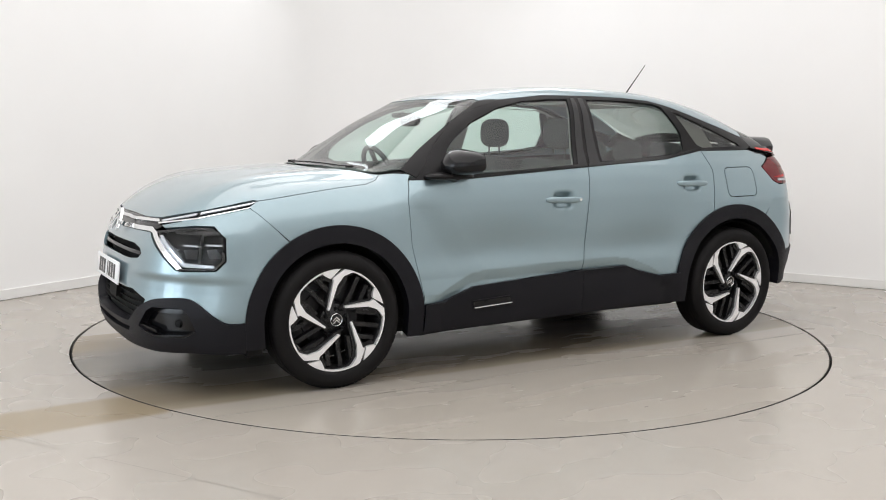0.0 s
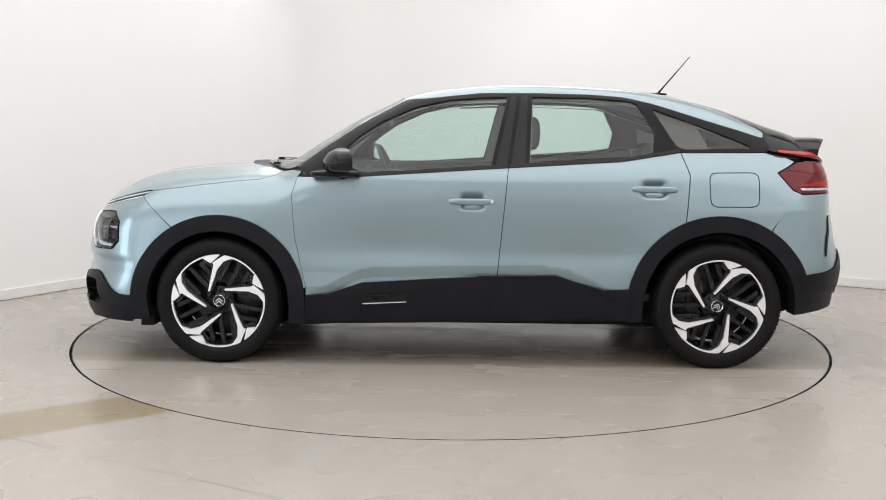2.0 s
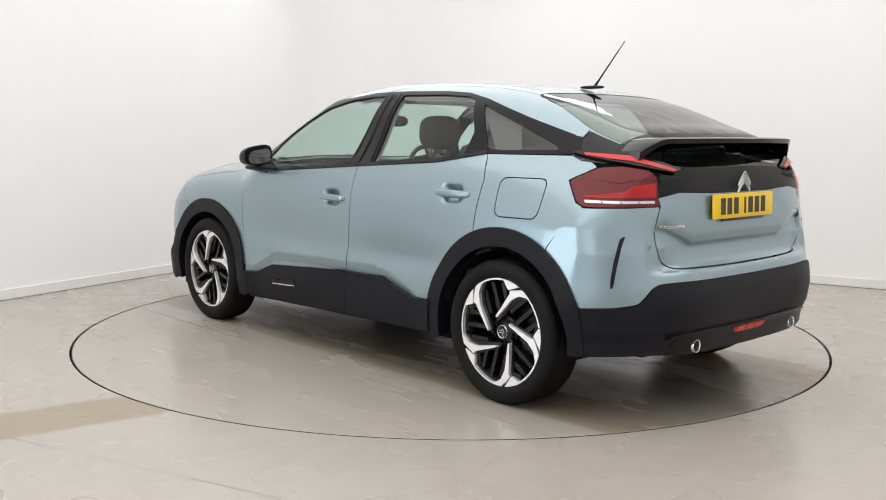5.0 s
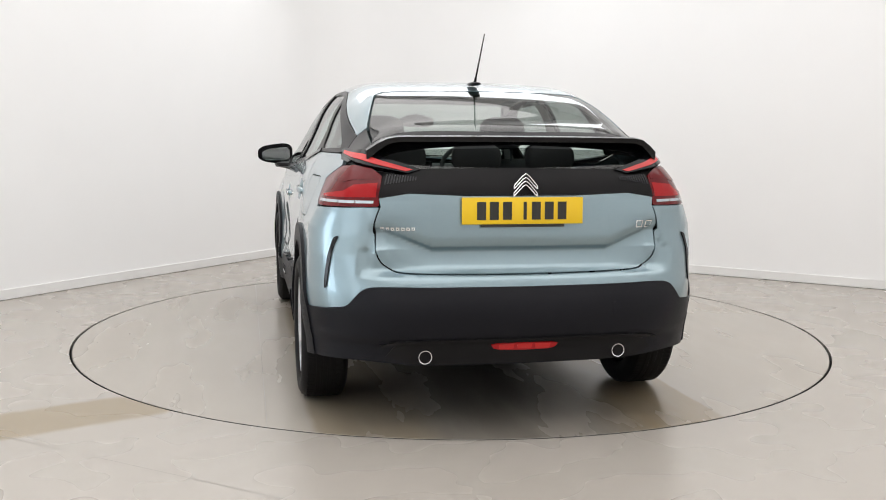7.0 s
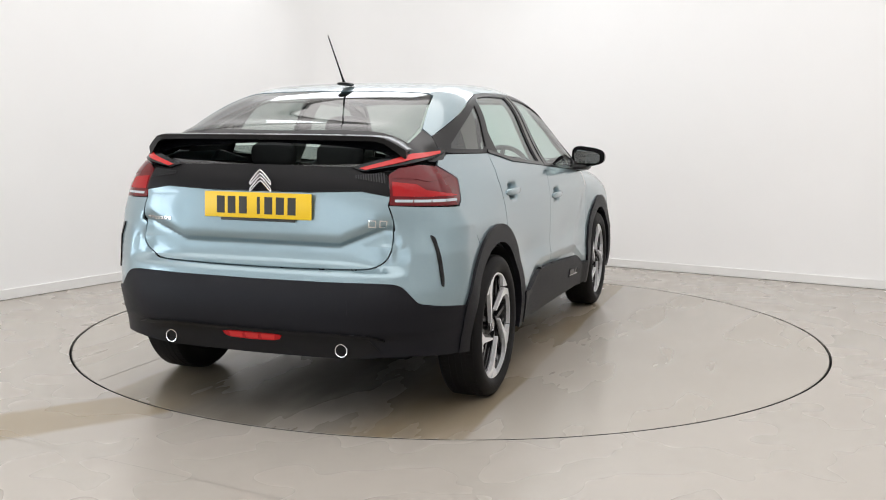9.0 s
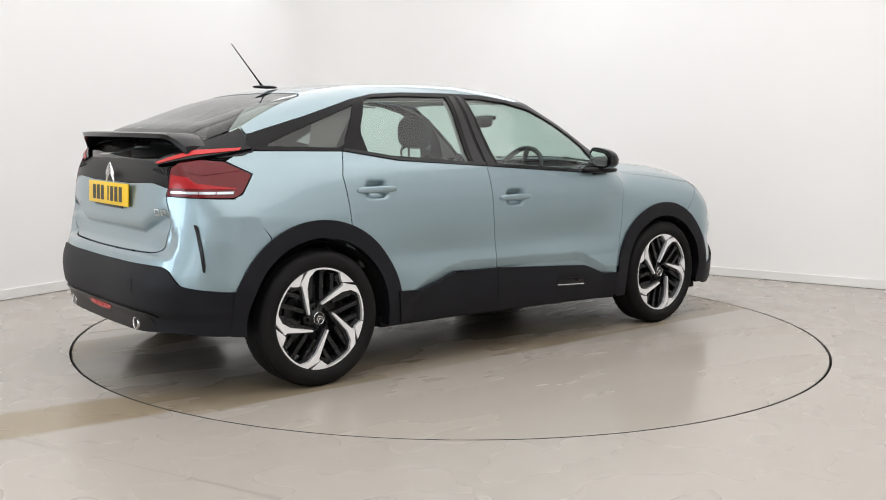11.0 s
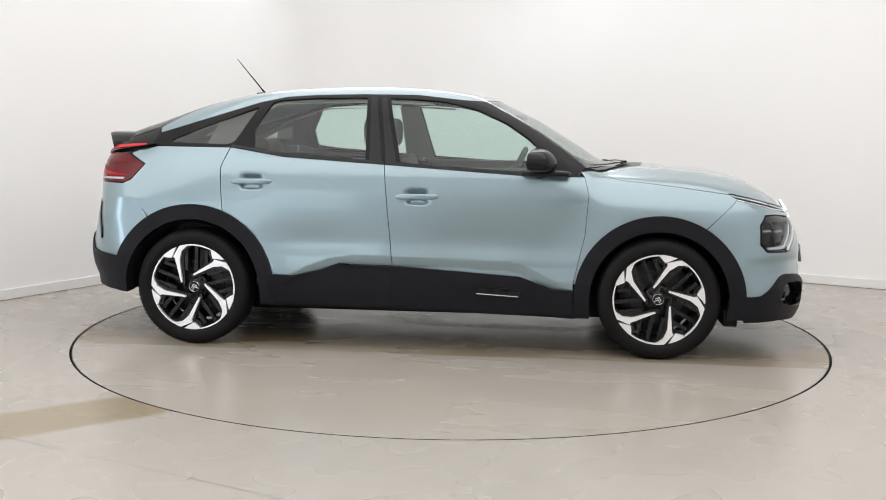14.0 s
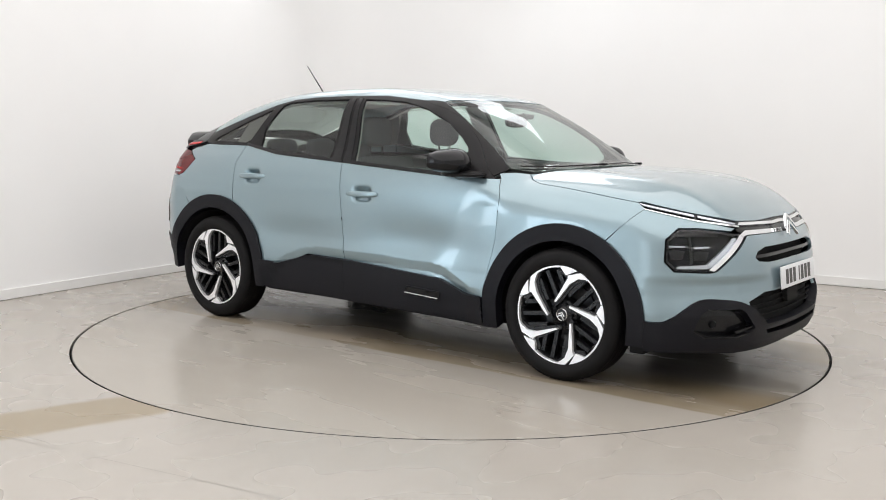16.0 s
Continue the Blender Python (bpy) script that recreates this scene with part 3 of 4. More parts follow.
def side_panels(s):
    hood_top = HOOD_EDGE
    fender = [SEAM_F[0]] + hood_top + [(0.955, 1.038), (0.895, 1.034)] + FRONT_DOOR_GAP + arc(1.335, 0.335, 0.455, 170, 59.3, 18) + [SEAM_F[1]]
    panel("front_wing", "S", fender, PAINT, car, s, gap=0.0006)
    door = panel("front_door", "S", BELT[:3] + [(-0.158, 0.487), (-0.157, 0.262), (0.868, 0.245)] + FRONT_DOOR_GAP[::-1][:-1], PAINT, car, s, holes=[rounded(scoop(-0.020, 0.886), 0.03)], h=0.011)
    rear_low = arc(-1.335, 0.335, 0.475, 8, 66, 14)
    rdoor = panel("rear_door", "S", BELT[2:5] + [(-1.172, 1.033), (-1.149, 0.784)] + rear_low[::-1] + [(-0.862, 0.272), (-0.157, 0.262), (-0.158, 0.487)], PAINT, car, s, holes=[rounded(scoop(-0.982, 0.958), 0.03)], h=0.011)
    quarter = [BELT[4], (-1.600, 1.154)] + conv("B", "S", [(1.045, 1.148), (0.95, 1.132), (0.912, 1.107), (1.049, 1.048), (1.005, 0.958), (0.970, 0.941)]) + SEAM_R[1:] + arc(-1.335, 0.335, 0.475, 124, 67, 12)[0:] + [(-1.149, 0.790), (-1.172, 1.033)]
    flap = rounded([(-1.275, 1.046), (-1.542, 1.048), (-1.533, 0.872), (-1.278, 0.870)], 0.04)
    wing = panel("rear_wing", "S", quarter, PAINT, car, s, gap=0.003, holes=[flap] if s > 0 else [])
    if s > 0:
        panel("fuel_flap", "S", flap, PAINT, wing, s)
    # window band, with three panes
    g1 = [(0.560, 1.030), (0.690, 1.095), (0.655, 1.165), (0.590, 1.222), (0.470, 1.302), (0.290, 1.381), (0.110, 1.422), (-0.060, 1.436), (-0.207, 1.440), (-0.116, 1.064)]
    g2 = [(-0.346, 1.442), (-0.650, 1.440), (-0.860, 1.426), (-0.911, 1.410), (-0.995, 1.254), (-0.978, 1.137), (-0.325, 1.090)]
    g3 = [(-0.990, 1.385), (-1.255, 1.289), (-1.500, 1.195), (-1.520, 1.176), (-1.155, 1.168), (-1.110, 1.185)]
    band = CANT + [(-1.600, 1.235), (-1.640, 1.165)] + BELT[::-1]
    surround = panel("window_surround", "S", band, SATIN, car, s, off=0.001, gap=0.001, holes=[g1, g2, g3], label="black window surround and pillars")
    for name, g, m, own in (("front_window", g1, GLASS, door), ("rear_window", g2, GLASS, rdoor), ("quarter_window", g3, GLASS_DARK, wing)):
        panel(name, "S", g, m, own, s, off=-0.004, gap=-0.006, depth=0, label="lightly tinted side window glass")
    # pillar covers and the gap between the doors
    panel("pillar_cover", "S", [(-0.232, 1.448), (-0.262, 1.448), (-0.205, 1.068), (-0.140, 1.063)], PIANO, door, s, off=0.004, gap=0.001, depth=0.005)
    panel("pillar_cover", "S", [(-0.285, 1.448), (-0.322, 1.448), (-0.302, 1.085), (-0.225, 1.074)], PIANO, rdoor, s, off=0.004, gap=0.001, depth=0.005)
    panel("window_seal", "S", [(0.60, 1.028), (-0.208, 1.079), (-0.208, 1.063), (0.60, 1.011)], PIANO, door, s, off=0.006, gap=0, depth=0.008)
    panel("window_seal", "S", [(-0.214, 1.080), (-0.811, 1.118), (-1.120, 1.166), (-1.131, 1.151), (-0.811, 1.101), (-0.214, 1.063)], PIANO, rdoor, s, off=0.006, gap=0, depth=0.008)
    # lower cladding
    pad = panel("door_cladding", "S", PAD + [(-0.157, 0.258), (0.868, 0.240)], CLAD, door, s, off=0.022, gap=0.001, depth=0.03, label="black plastic door cladding")
    panel("cladding_insert", "S", [(0.575, 0.372), (0.335, 0.384), (0.322, 0.340), (0.560, 0.328)], PIANO, pad, s, off=0.024, depth=0.004, r=0.012)
    panel("cladding_frame", "S", [(0.582, 0.378), (0.330, 0.391), (0.314, 0.335), (0.565, 0.321)], CLAD, pad, s, off=0.027, depth=0.006, holes=[[(0.572, 0.368), (0.338, 0.380), (0.326, 0.345), (0.558, 0.333)]], r=0.01)
    panel("cladding_line", "S", [(0.560, 0.340), (0.326, 0.352), (0.324, 0.348), (0.558, 0.336)], RIM_SILVER, pad, s, off=0.029, gap=0, depth=0.003)
    panel("door_cladding", "S", PAD_R + [(-0.860, 0.268), (-0.157, 0.258)], CLAD, rdoor, s, off=0.022, gap=0.001, depth=0.03, label="black plastic door cladding")
    panel("sill", "S", [(0.90, 0.262), (-0.90, 0.285), (-0.88, 0.245), (0.88, 0.205)], CLAD, car, s, off=-0.012, depth=0.05)
    ring = arc(1.335, 0.335, 0.468, 4, 176, 36) + [(0.868, 0.225), (0.955, 0.225)] + arc(1.335, 0.335, 0.382, 176, 4, 32) + [(1.705, 0.240), (1.795, 0.240)]
    panel("wheel_arch_trim", "S", ring, CLAD, car, s, off=0.014, gap=0, depth=0.07, h=0.03, label="black plastic front wheel arch trim")
    ring = arc(-1.335, 0.335, 0.488, 6, 160, 36) + [(-1.80, 0.305), (-1.735, 0.300)] + arc(-1.335, 0.335, 0.403, 176, 4, 32) + [(-0.928, 0.255), (-0.860, 0.255)]
    panel("wheel_arch_trim", "S", ring, CLAD, car, s, off=0.014, gap=0, depth=0.07, h=0.03, label="black plastic rear wheel arch trim")
    # handles
    for own, x, z in ((door, -0.020, 0.886), (rdoor, -0.982, 0.958)):
        panel("handle_recess", "S", rounded(scoop(x, z), 0.03), PAINT, own, s, gap=-0.002, depth=0, h=0.009)
        (p,), (n,) = on_skin(*rays("S", [(x, z)]))
        bm = bmesh.new()
        capsule(bm, (0, 0, 0), 0.124, 0.013, 0.017, 10, 28, 3.4)
        for v in bm.verts:
            v.co.y -= 0.010 * (v.co.x / 0.124) ** 2
            v.co.z += 0.012 * v.co.x
            v.co += Vector((x, p[1] + 0.037, z))
            v.co.y *= s
        handle = part("door_handle", bm, PAINT, own)
        if own is door and s > 0:
            bm = bmesh.new()
            lathe(bm, [(0.0001, 0.006), (0.008, 0.006), (0.009, 0.0)], 16)
            bmesh.ops.translate(bm, verts=bm.verts, vec=(x - 0.105, p[1] + 0.040, z + 0.001))
            part("key_lock", bm, CHROME, handle)
    # mirror
    bm = bmesh.new()
    capsule(bm, (0, 0, 0), 0.085, 0.115, 0.064, 14, 32, 3.2)
    for v in bm.verts:
        v.co.z *= 1 - 0.22 * (v.co.y / 0.115)
        v.co.x += -0.060 * max(0, v.co.y / 0.115) - 0.10 * max(0, v.co.z / 0.075) * 0.4
        v.co.x = max(v.co.x, -0.045 - 0.28 * v.co.y)
        v.co += Vector((0.675, 0.922, 1.096))
        v.co.y *= s
    mirror = part("door_mirror", bm, PIANO, car, "gloss black door mirror")
    bm = bmesh.new()
    pts = [(-0.095, -0.050), (-0.095, 0.030), (-0.07, 0.052), (0.05, 0.036), (0.085, 0.012), (0.085, -0.03), (0.06, -0.048)]
    vs = [bm.verts.new((0.675 - 0.054 - 0.28 * y, s * (0.922 + y), 1.096 + 0.88 * z)) for y, z in pts]
    bm.faces.new(vs)
    part("mirror_glass", bm, MIRROR, mirror, "silvered mirror glass", False)
    bm = bmesh.new()
    tube(bm, [(0.66, s * 0.815, 1.022), (0.68, s * 0.85, 1.028), (0.69, s * 0.91, 1.042)], [0.040, 0.030, 0.034], 12)
    capsule(bm, (0.705, s * 0.850, 1.026), 0.135, 0.075, 0.020, 8, 24, 2.8)
    part("mirror_arm", bm, SATIN, mirror)


for s in (1, -1):
    side_panels(s)

# bonnet, roof, glass
edge_f = conv("F", "T", [(0.980, 0.925), (0.74, 0.874), (0.47, 0.829), (0.30, 0.822), (0.15, 0.824), (0.0, 0.826)])
hood = [(1.300, 0.0), (1.255, 0.30), (1.15, 0.52), (1.055, 0.60)] + conv("S", "T", HOOD_EDGE[::-1]) + edge_f
panel("bonnet", "T", symt(hood), PAINT, car, gap=0.003, label="blue-green metallic bonnet")
panel("cowl", "T", symt([(1.310, 0.0), (1.265, 0.30), (1.16, 0.53), (1.03, 0.66), (0.90, 0.78), (0.930, 0.68), (1.075, 0.50), (1.165, 0.21), (1.20, 0.0)]), SATIN, car, off=-0.012, gap=0)
side_f, side_r = conv("S", "T", CANT[:6][::-1]), conv("S", "T", CANT[5:])
SCREEN_SIDE = [(0.46, 0.578), (0.59, 0.618), (0.775, 0.666), (0.920, 0.724)]
screen_top = [(0.404, 0.0), (0.397, 0.270), (0.350, 0.552)]
panel("windscreen", "T", symt(screen_top + SCREEN_SIDE + [(1.08, 0.51), (1.176, 0.213), (1.215, 0.0)]), GLASS, car, off=-0.002, gap=0.001, depth=0.005, label="large raked windscreen")
frit = symt(screen_top + SCREEN_SIDE + [(1.08, 0.51), (1.176, 0.213), (1.215, 0.0)])
hole = symt([(0.414, 0.0), (0.408, 0.265), (0.362, 0.545), (0.46, 0.570), (0.59, 0.610), (0.775, 0.656), (0.880, 0.696), (1.03, 0.50), (1.125, 0.21), (1.16, 0.0)])
for s in (1, -1):
    panel("front_pillar", "T", [(x, y) for x, y in [(0.245, 0.588), screen_top[-1]] + SCREEN_SIDE + [(0.900, 0.770)] + side_f[::-1]], SATIN, car, s, gap=0.0005, depth=0.008, label="black windscreen pillar")
    panel("pillar_lining", "T", [(0.245, 0.585), (0.350, 0.562)] + [(x, y + 0.010) for x, y in SCREEN_SIDE] + [(0.880, 0.745)] + side_f[::-1][1:-1], LINING, car, s, off=-0.016, gap=0.004, depth=0, label="pale inner pillar trim")
panel("windscreen_band", "T", frit, SATIN, car, off=-0.006, gap=0.001, depth=0, holes=[hole], label="black band round the windscreen")
rear_edge = [(-1.600, 0.660), (-1.610, 0.596), (-1.408, 0.550), (-1.235, 0.512), (-1.205, 0.47), (-1.212, 0.25), (-1.215, 0.0)]
roof = screen_top + [(0.245, 0.588)] + side_r + rear_edge
panel("roof", "T", symt(roof), PAINT, car, gap=0.002, label="blue-green metallic roof")
panel("tailgate_glass", "T", symt([(-1.220, 0.0), (-1.217, 0.25), (-1.212, 0.465), (-1.238, 0.506), (-1.408, 0.544), (-1.610, 0.588), (-1.800, 0.598), (-1.82, 0.30), (-1.825, 0.0)]),
      GLASS_DARK, car, off=-0.002, gap=0.001, depth=0.004, label="sloping tinted tailgate window")
panel("tailgate_frame", "T", symt([(-1.83, 0.0), (-1.80, 0.605), (-1.618, 0.600), (-1.605, 0.664), (-1.572, 0.700), (-1.66, 0.715), (-1.78, 0.700), (-1.90, 0.60), (-1.885, 0.0)]), PIANO, car, gap=0, depth=0.01)
panel("lower_tailgate_glass", "B", sym([(0, 1.190), (0.62, 1.178), (0.74, 1.160), (0.50, 1.100), (0, 1.104)]), GLASS_DARK, car, off=-0.004, gap=0, depth=0, label="upright tinted lower tailgate window")

# nose
CHIN = flow([(0.470, 0.426), (0.540, 0.456), (0.630, 0.471), (0.715, 0.476), (0.775, 0.455), (0.850, 0.399), (0.895, 0.371), (0.935, 0.366)])
arch_f = conv("S", "F", arc(1.335, 0.335, 0.455, 59, 4, 12))
bumper = ([(0.0, 0.757), (0.45, 0.764), (0.660, 0.606), (0.690, 0.600), (0.855, 0.607), (0.897, 0.652), (0.892, 0.758), (0.830, 0.810), (0.735, 0.809), (0.55, 0.789),
           (0.52, 0.801), (0.55, 0.806), (0.74, 0.843)] + conv("S", "F", [(1.748, 0.8945)] + SEAM_F[1:]) + arch_f
          + CHIN[::-1] + [(0.478, 0.450), (0.363, 0.487), (0.0, 0.489)])
grille = sym([(0.0, 0.700), (0.32, 0.702), (0.40, 0.685), (0.425, 0.660), (0.40, 0.640), (0.31, 0.630), (0.0, 0.630)])
front = panel("front_bumper", "F", sym(bumper), PAINT, car, gap=0.001, holes=[grille], h=0.03, label="blue-green front bumper")
panel("upper_grille", "F", grille, DARK, car, off=-0.05, gap=-0.012, depth=0)
panel("grille_bar", "F", sym([(0.0, 0.672), (0.40, 0.672), (0.415, 0.664), (0.40, 0.656), (0.0, 0.656)]), PIANO, front, off=-0.012, gap=0, depth=0.03)
cl = ([(0.0, 0.322), (0.354, 0.335), (0.415, 0.386)] + CHIN
      + conv("S", "F", [(1.79, 0.372), (1.795, 0.225)]) + [(0.760, 0.228), (0.554, 0.212), (0.374, 0.212), (0.0, 0.214)])
fogs = [(0.450, 0.325), (0.515, 0.402), (0.545, 0.420), (0.705, 0.428), (0.738, 0.405), (0.772, 0.330), (0.720, 0.298), (0.560, 0.287)]
slot = sym([(0.0, 0.300), (0.36, 0.305), (0.345, 0.284), (0.0, 0.272)])
lower = panel("bumper_cladding", "F", sym(cl), CLAD, front, off=0.012, gap=0.001, depth=0.05, holes=[fogs, [(-u, v) for u, v in fogs], slot], h=0.03, label="black plastic lower front bumper")
panel("lower_grille", "F", sym([(0.0, 0.505), (0.40, 0.50), (0.51, 0.455), (0.44, 0.36), (0.37, 0.26), (0.0, 0.25)]), DARK, front, off=-0.05, gap=0, depth=0)
for z in (0.455, 0.425, 0.395, 0.365):
    panel("grille_slat", "F", sym([(0.0, z + 0.0025), (0.44, z + 0.0025), (0.44, z - 0.0025), (0.0, z - 0.0025)]), DARK, front, off=-0.03, gap=0, depth=0.012)
panel("radar_cover", "F", [(-0.09, 0.487), (0.09, 0.487), (0.08, 0.40), (-0.08, 0.40)], DARK, front, off=-0.012, depth=0.03, r=0.01)
panel("grille_band", "F", sym([(0.0, 0.836), (0.15, 0.832), (0.47, 0.832), (0.52, 0.808), (0.50, 0.792), (0.45, 0.770), (0.0, 0.765)]), PIANO, car, off=-0.008, gap=0, depth=0)
panel("chrome_strip", "F", sym([(0.0, 0.815), (0.10, 0.812), (0.47, 0.824), (0.49, 0.812), (0.10, 0.799), (0.0, 0.802)]), CHROME, front, off=0.004, gap=0, depth=0.012)
for s in (1, -1):
    def f(pts):
        return [(s * u, v) for u, v in pts]
    panel("chrome_strip", "F", f([(0.03, 0.776), (0.455, 0.786), (0.510, 0.768), (0.700, 0.616), (0.675, 0.608), (0.480, 0.760), (0.45, 0.766), (0.03, 0.758)]), CHROME, front, off=0.004, gap=0, depth=0.012)
    panel("daytime_lamp", "F", f([(0.500, 0.822), (0.715, 0.863), (0.715, 0.853), (0.510, 0.815)]), LAMP_WHITE, car, off=0.002, gap=0, depth=0.006)
    panel("daytime_lamp", "F", f([(0.735, 0.867), (1.000, 0.919), (0.975, 0.907), (0.735, 0.857)]), LAMP_WHITE, car, off=0.002, gap=0, depth=0.006)
    panel("lamp_seat", "F", f([(0.45, 0.829), (0.74, 0.873), (0.995, 0.926), (1.01, 0.905), (0.74, 0.838), (0.47, 0.800)]), PIANO, car, off=-0.006, gap=0, depth=0)
    panel("chrome_strip", "F", f([(0.480, 0.809), (0.725, 0.842), (0.978, 0.895), (0.972, 0.890), (0.725, 0.836), (0.490, 0.803)]), CHROME, front, off=0.003, gap=0, depth=0.006)
    head = panel("headlamp", "F", f(HEAD), LAMP_DARK, car, off=-0.045, gap=-0.004, depth=0, label="angular headlamp under a clear lens")
    panel("lens", "F", f(HEAD), LENS, head, off=0.001, gap=0.001, depth=0.004, r=0.01, label="clear lens")
    panel("lamp_rim", "F", f(HEAD), PIANO, head, off=-0.002, gap=0.0, depth=0.045, holes=[[tuple(q) for q in inset(f(HEAD), 0.010)]])
    panel("light_blade", "F", f([(0.520, 0.760), (0.546, 0.762), (0.702, 0.640), (0.835, 0.634), (0.842, 0.622), (0.692, 0.621)]), LAMP_WHITE, head, off=-0.012, gap=0, depth=0.02)
    panel("light_divider", "F", f([(0.770, 0.795), (0.785, 0.795), (0.780, 0.640), (0.765, 0.640)]), PIANO, head, off=-0.016, gap=0, depth=0.02)
    panel("light_divider", "F", f([(0.62, 0.786), (0.86, 0.792), (0.865, 0.775), (0.63, 0.772)]), PIANO, head, off=-0.010, gap=0, depth=0.02)
    for u, v in ((0.73, 0.715), (0.845, 0.72)):
        panel("light_module", "F", f([(u - 0.045, v + 0.012), (u + 0.03, v + 0.010), (u + 0.03, v + 0.002), (u - 0.045, v + 0.004)]), LAMP_WHITE, head, off=-0.015, gap=0, depth=0.02)
        panel("light_module", "F", f([(u - 0.045, v - 0.012), (u + 0.03, v - 0.010), (u + 0.025, v - 0.055), (u - 0.03, v - 0.055)]), PIANO, head, off=-0.022, gap=0, depth=0.02)
    panel("fog_recess", "F", f(fogs), PIANO, lower, off=-0.035, gap=-0.01, depth=0)
    panel("fog_blade", "F", f([(0.455, 0.335), (0.56, 0.318), (0.560, 0.300), (0.460, 0.322)]), PIANO, lower, off=0.002, gap=0, depth=0.02)
    panel("fog_trim", "F", f([(0.47, 0.312), (0.565, 0.296), (0.72, 0.306), (0.765, 0.335), (0.772, 0.330), (0.722, 0.300), (0.56, 0.288)]), PIANO, lower, off=0.016, gap=0, depth=0.02)
    (p,), (n,) = on_skin(*rays("F", [(0.655, 0.352)]))
    bm = bmesh.new()
    lathe(bm, [(0.0001, 0.008), (0.016, 0.005), (0.021, -0.004), (0.022, -0.02)], 20)
    turn = Vector((0, 1, 0)).rotation_difference(Vector((n[0], s * n[1], n[2])))
    for v in bm.verts:
        v.co = turn @ v.co + Vector((p[0] - 0.03, s * (p[1] - 0.012), p[2]))
    part("fog_lamp", bm, LAMP_DARK, lower, "round fog lamp")


def chevrons(name, centre, normal, w, h, t, parent):
    """Two stacked chrome chevrons as one badge."""
    bm = bmesh.new()
    for dz in (0.0, -0.46 * h):
        top = [(-w, dz - h * 0.36), (-w * 0.30, dz + h * 0.24), (0, dz + h * 0.40), (w * 0.30, dz + h * 0.24), (w, dz - h * 0.36)]
        low = [(w, dz - h * 0.56), (w * 0.22, dz + h * 0.06), (0, dz + h * 0.16), (-w * 0.22, dz + h * 0.06), (-w, dz - h * 0.56)]
        if normal[0] > 0:
            slab(bm, top + low, 0, t)
        else:
            loop = top + low + top[:1]
            for p, q in zip(loop, loop[1:]):
                tube(bm, [(p[0], t, p[1]), (q[0], t, q[1])], 0.0032, 8)
    if normal[0] > 0:
        turn = (Matrix.Rotation(radians(-24), 4, "Y") @ Matrix.Rotation(radians(-90), 4, "Z")).to_quaternion()
    else:
        turn = Euler((0, 0, radians(90))).to_quaternion()
    for v in bm.verts:
        v.co = turn @ v.co + Vector(centre)
    return part(name, bm, CHROME, parent, "chrome double chevron badge")


chevrons("badge", (2.158, 0, 0.815), (1, 0, 0), 0.068, 0.085, 0.012, front)


def plate(x, z, tilt, mat, parent, label):
    """A number plate with its characters as plain bars, facing +y before turning."""
    bm = bmesh.new()
    box(bm, 0, 0, 0, 0.52, 0.008, 0.111, 0.003)
    turn = Matrix.Translation((x, 0, z)) @ Matrix.Rotation(radians(-90 if x > 0 else 90), 4, "Z") @ Matrix.Rotation(radians(tilt), 4, "X")
    bm.transform(turn)
    ob = part("number_plate", bm, mat, parent, label)
    for k, u in enumerate((-0.168, -0.112, -0.056, -0.008, 0.068, 0.124, 0.178)):
        bm = bmesh.new()
        w = 0.014 if k == 3 else 0.038
        box(bm, u, 0.0045, 0, w, 0.002, 0.074, 0.0)
        bm.transform(turn)
        part("plate_bar", bm, INK, ob, "", False)
    return ob


plate(2.232, 0.545, 6, WHITE_PLATE, front, "white front plate with black bars")

# tail
BOOT = flow([(0.641, 0.946), (0.660, 0.880), (0.664, 0.820), (0.652, 0.760), (0.630, 0.712), (0.590, 0.686), (0.530, 0.676), (0.400, 0.672), (0.200, 0.669), (0.0, 0.668)])
SKIRT = flow([(0.0, 0.618), (0.35, 0.620), (0.60, 0.622), (0.672, 0.612), (0.712, 0.572), (0.745, 0.540), (0.80, 0.528)])
arch_r = conv("S", "B", arc(-1.335, 0.335, 0.475, 124, 158, 9))
tail_gate = panel("tailgate", "B", sym([(0.0, 0.992), (0.28, 0.992), (0.534, 1.002), (0.652, 0.982)] + BOOT), PAINT, car, gap=0.0022, h=0.010, label="blue-green tailgate with a creased lower edge")
tail_bumper = panel("rear_bumper", "B", sym(BOOT[::-1] + [(0.970, 0.938)]
                     + conv("S", "B", SEAM_R) + arch_r + [(0.915, 0.510)] + SKIRT[::-1]), PAINT, car, gap=0.003, h=0.018, label="blue-green rear bumper")
rear_clad = panel("bumper_cladding", "B", sym(SKIRT + conv("S", "B", [(-1.775, 0.512), (-1.770, 0.306)]) + flow([(0.90, 0.306), (0.80, 0.312), (0.70, 0.316), (0.58, 0.310), (0.44, 0.301), (0.0, 0.296)])), CLAD, tail_bumper, off=0.008, gap=0, depth=0.06, h=0.03, label="black plastic lower rear bumper")
panel("diffuser", "B", sym([(0.0, 0.402), (0.46, 0.405), (0.56, 0.385), (0.60, 0.340), (0.50, 0.306), (0.0, 0.300)]), SATIN, rear_clad, off=0.011, gap=0, depth=0.004, label="gloss black lower valance")
panel("tow_cover", "B", rounded([(-0.465, 0.552), (-0.395, 0.552), (-0.395, 0.494), (-0.465, 0.494)], 0.008), CLAD, rear_clad, off=0.0098, gap=0, depth=0.003, h=0.03)
panel("valance_ridge", "B", sym([(0.0, 0.412), (0.40, 0.416), (0.56, 0.408), (0.62, 0.388), (0.61, 0.380), (0.55, 0.397), (0.40, 0.406), (0.0, 0.403)]), SATIN, rear_clad, off=0.016, gap=0, depth=0.008, h=0.03)
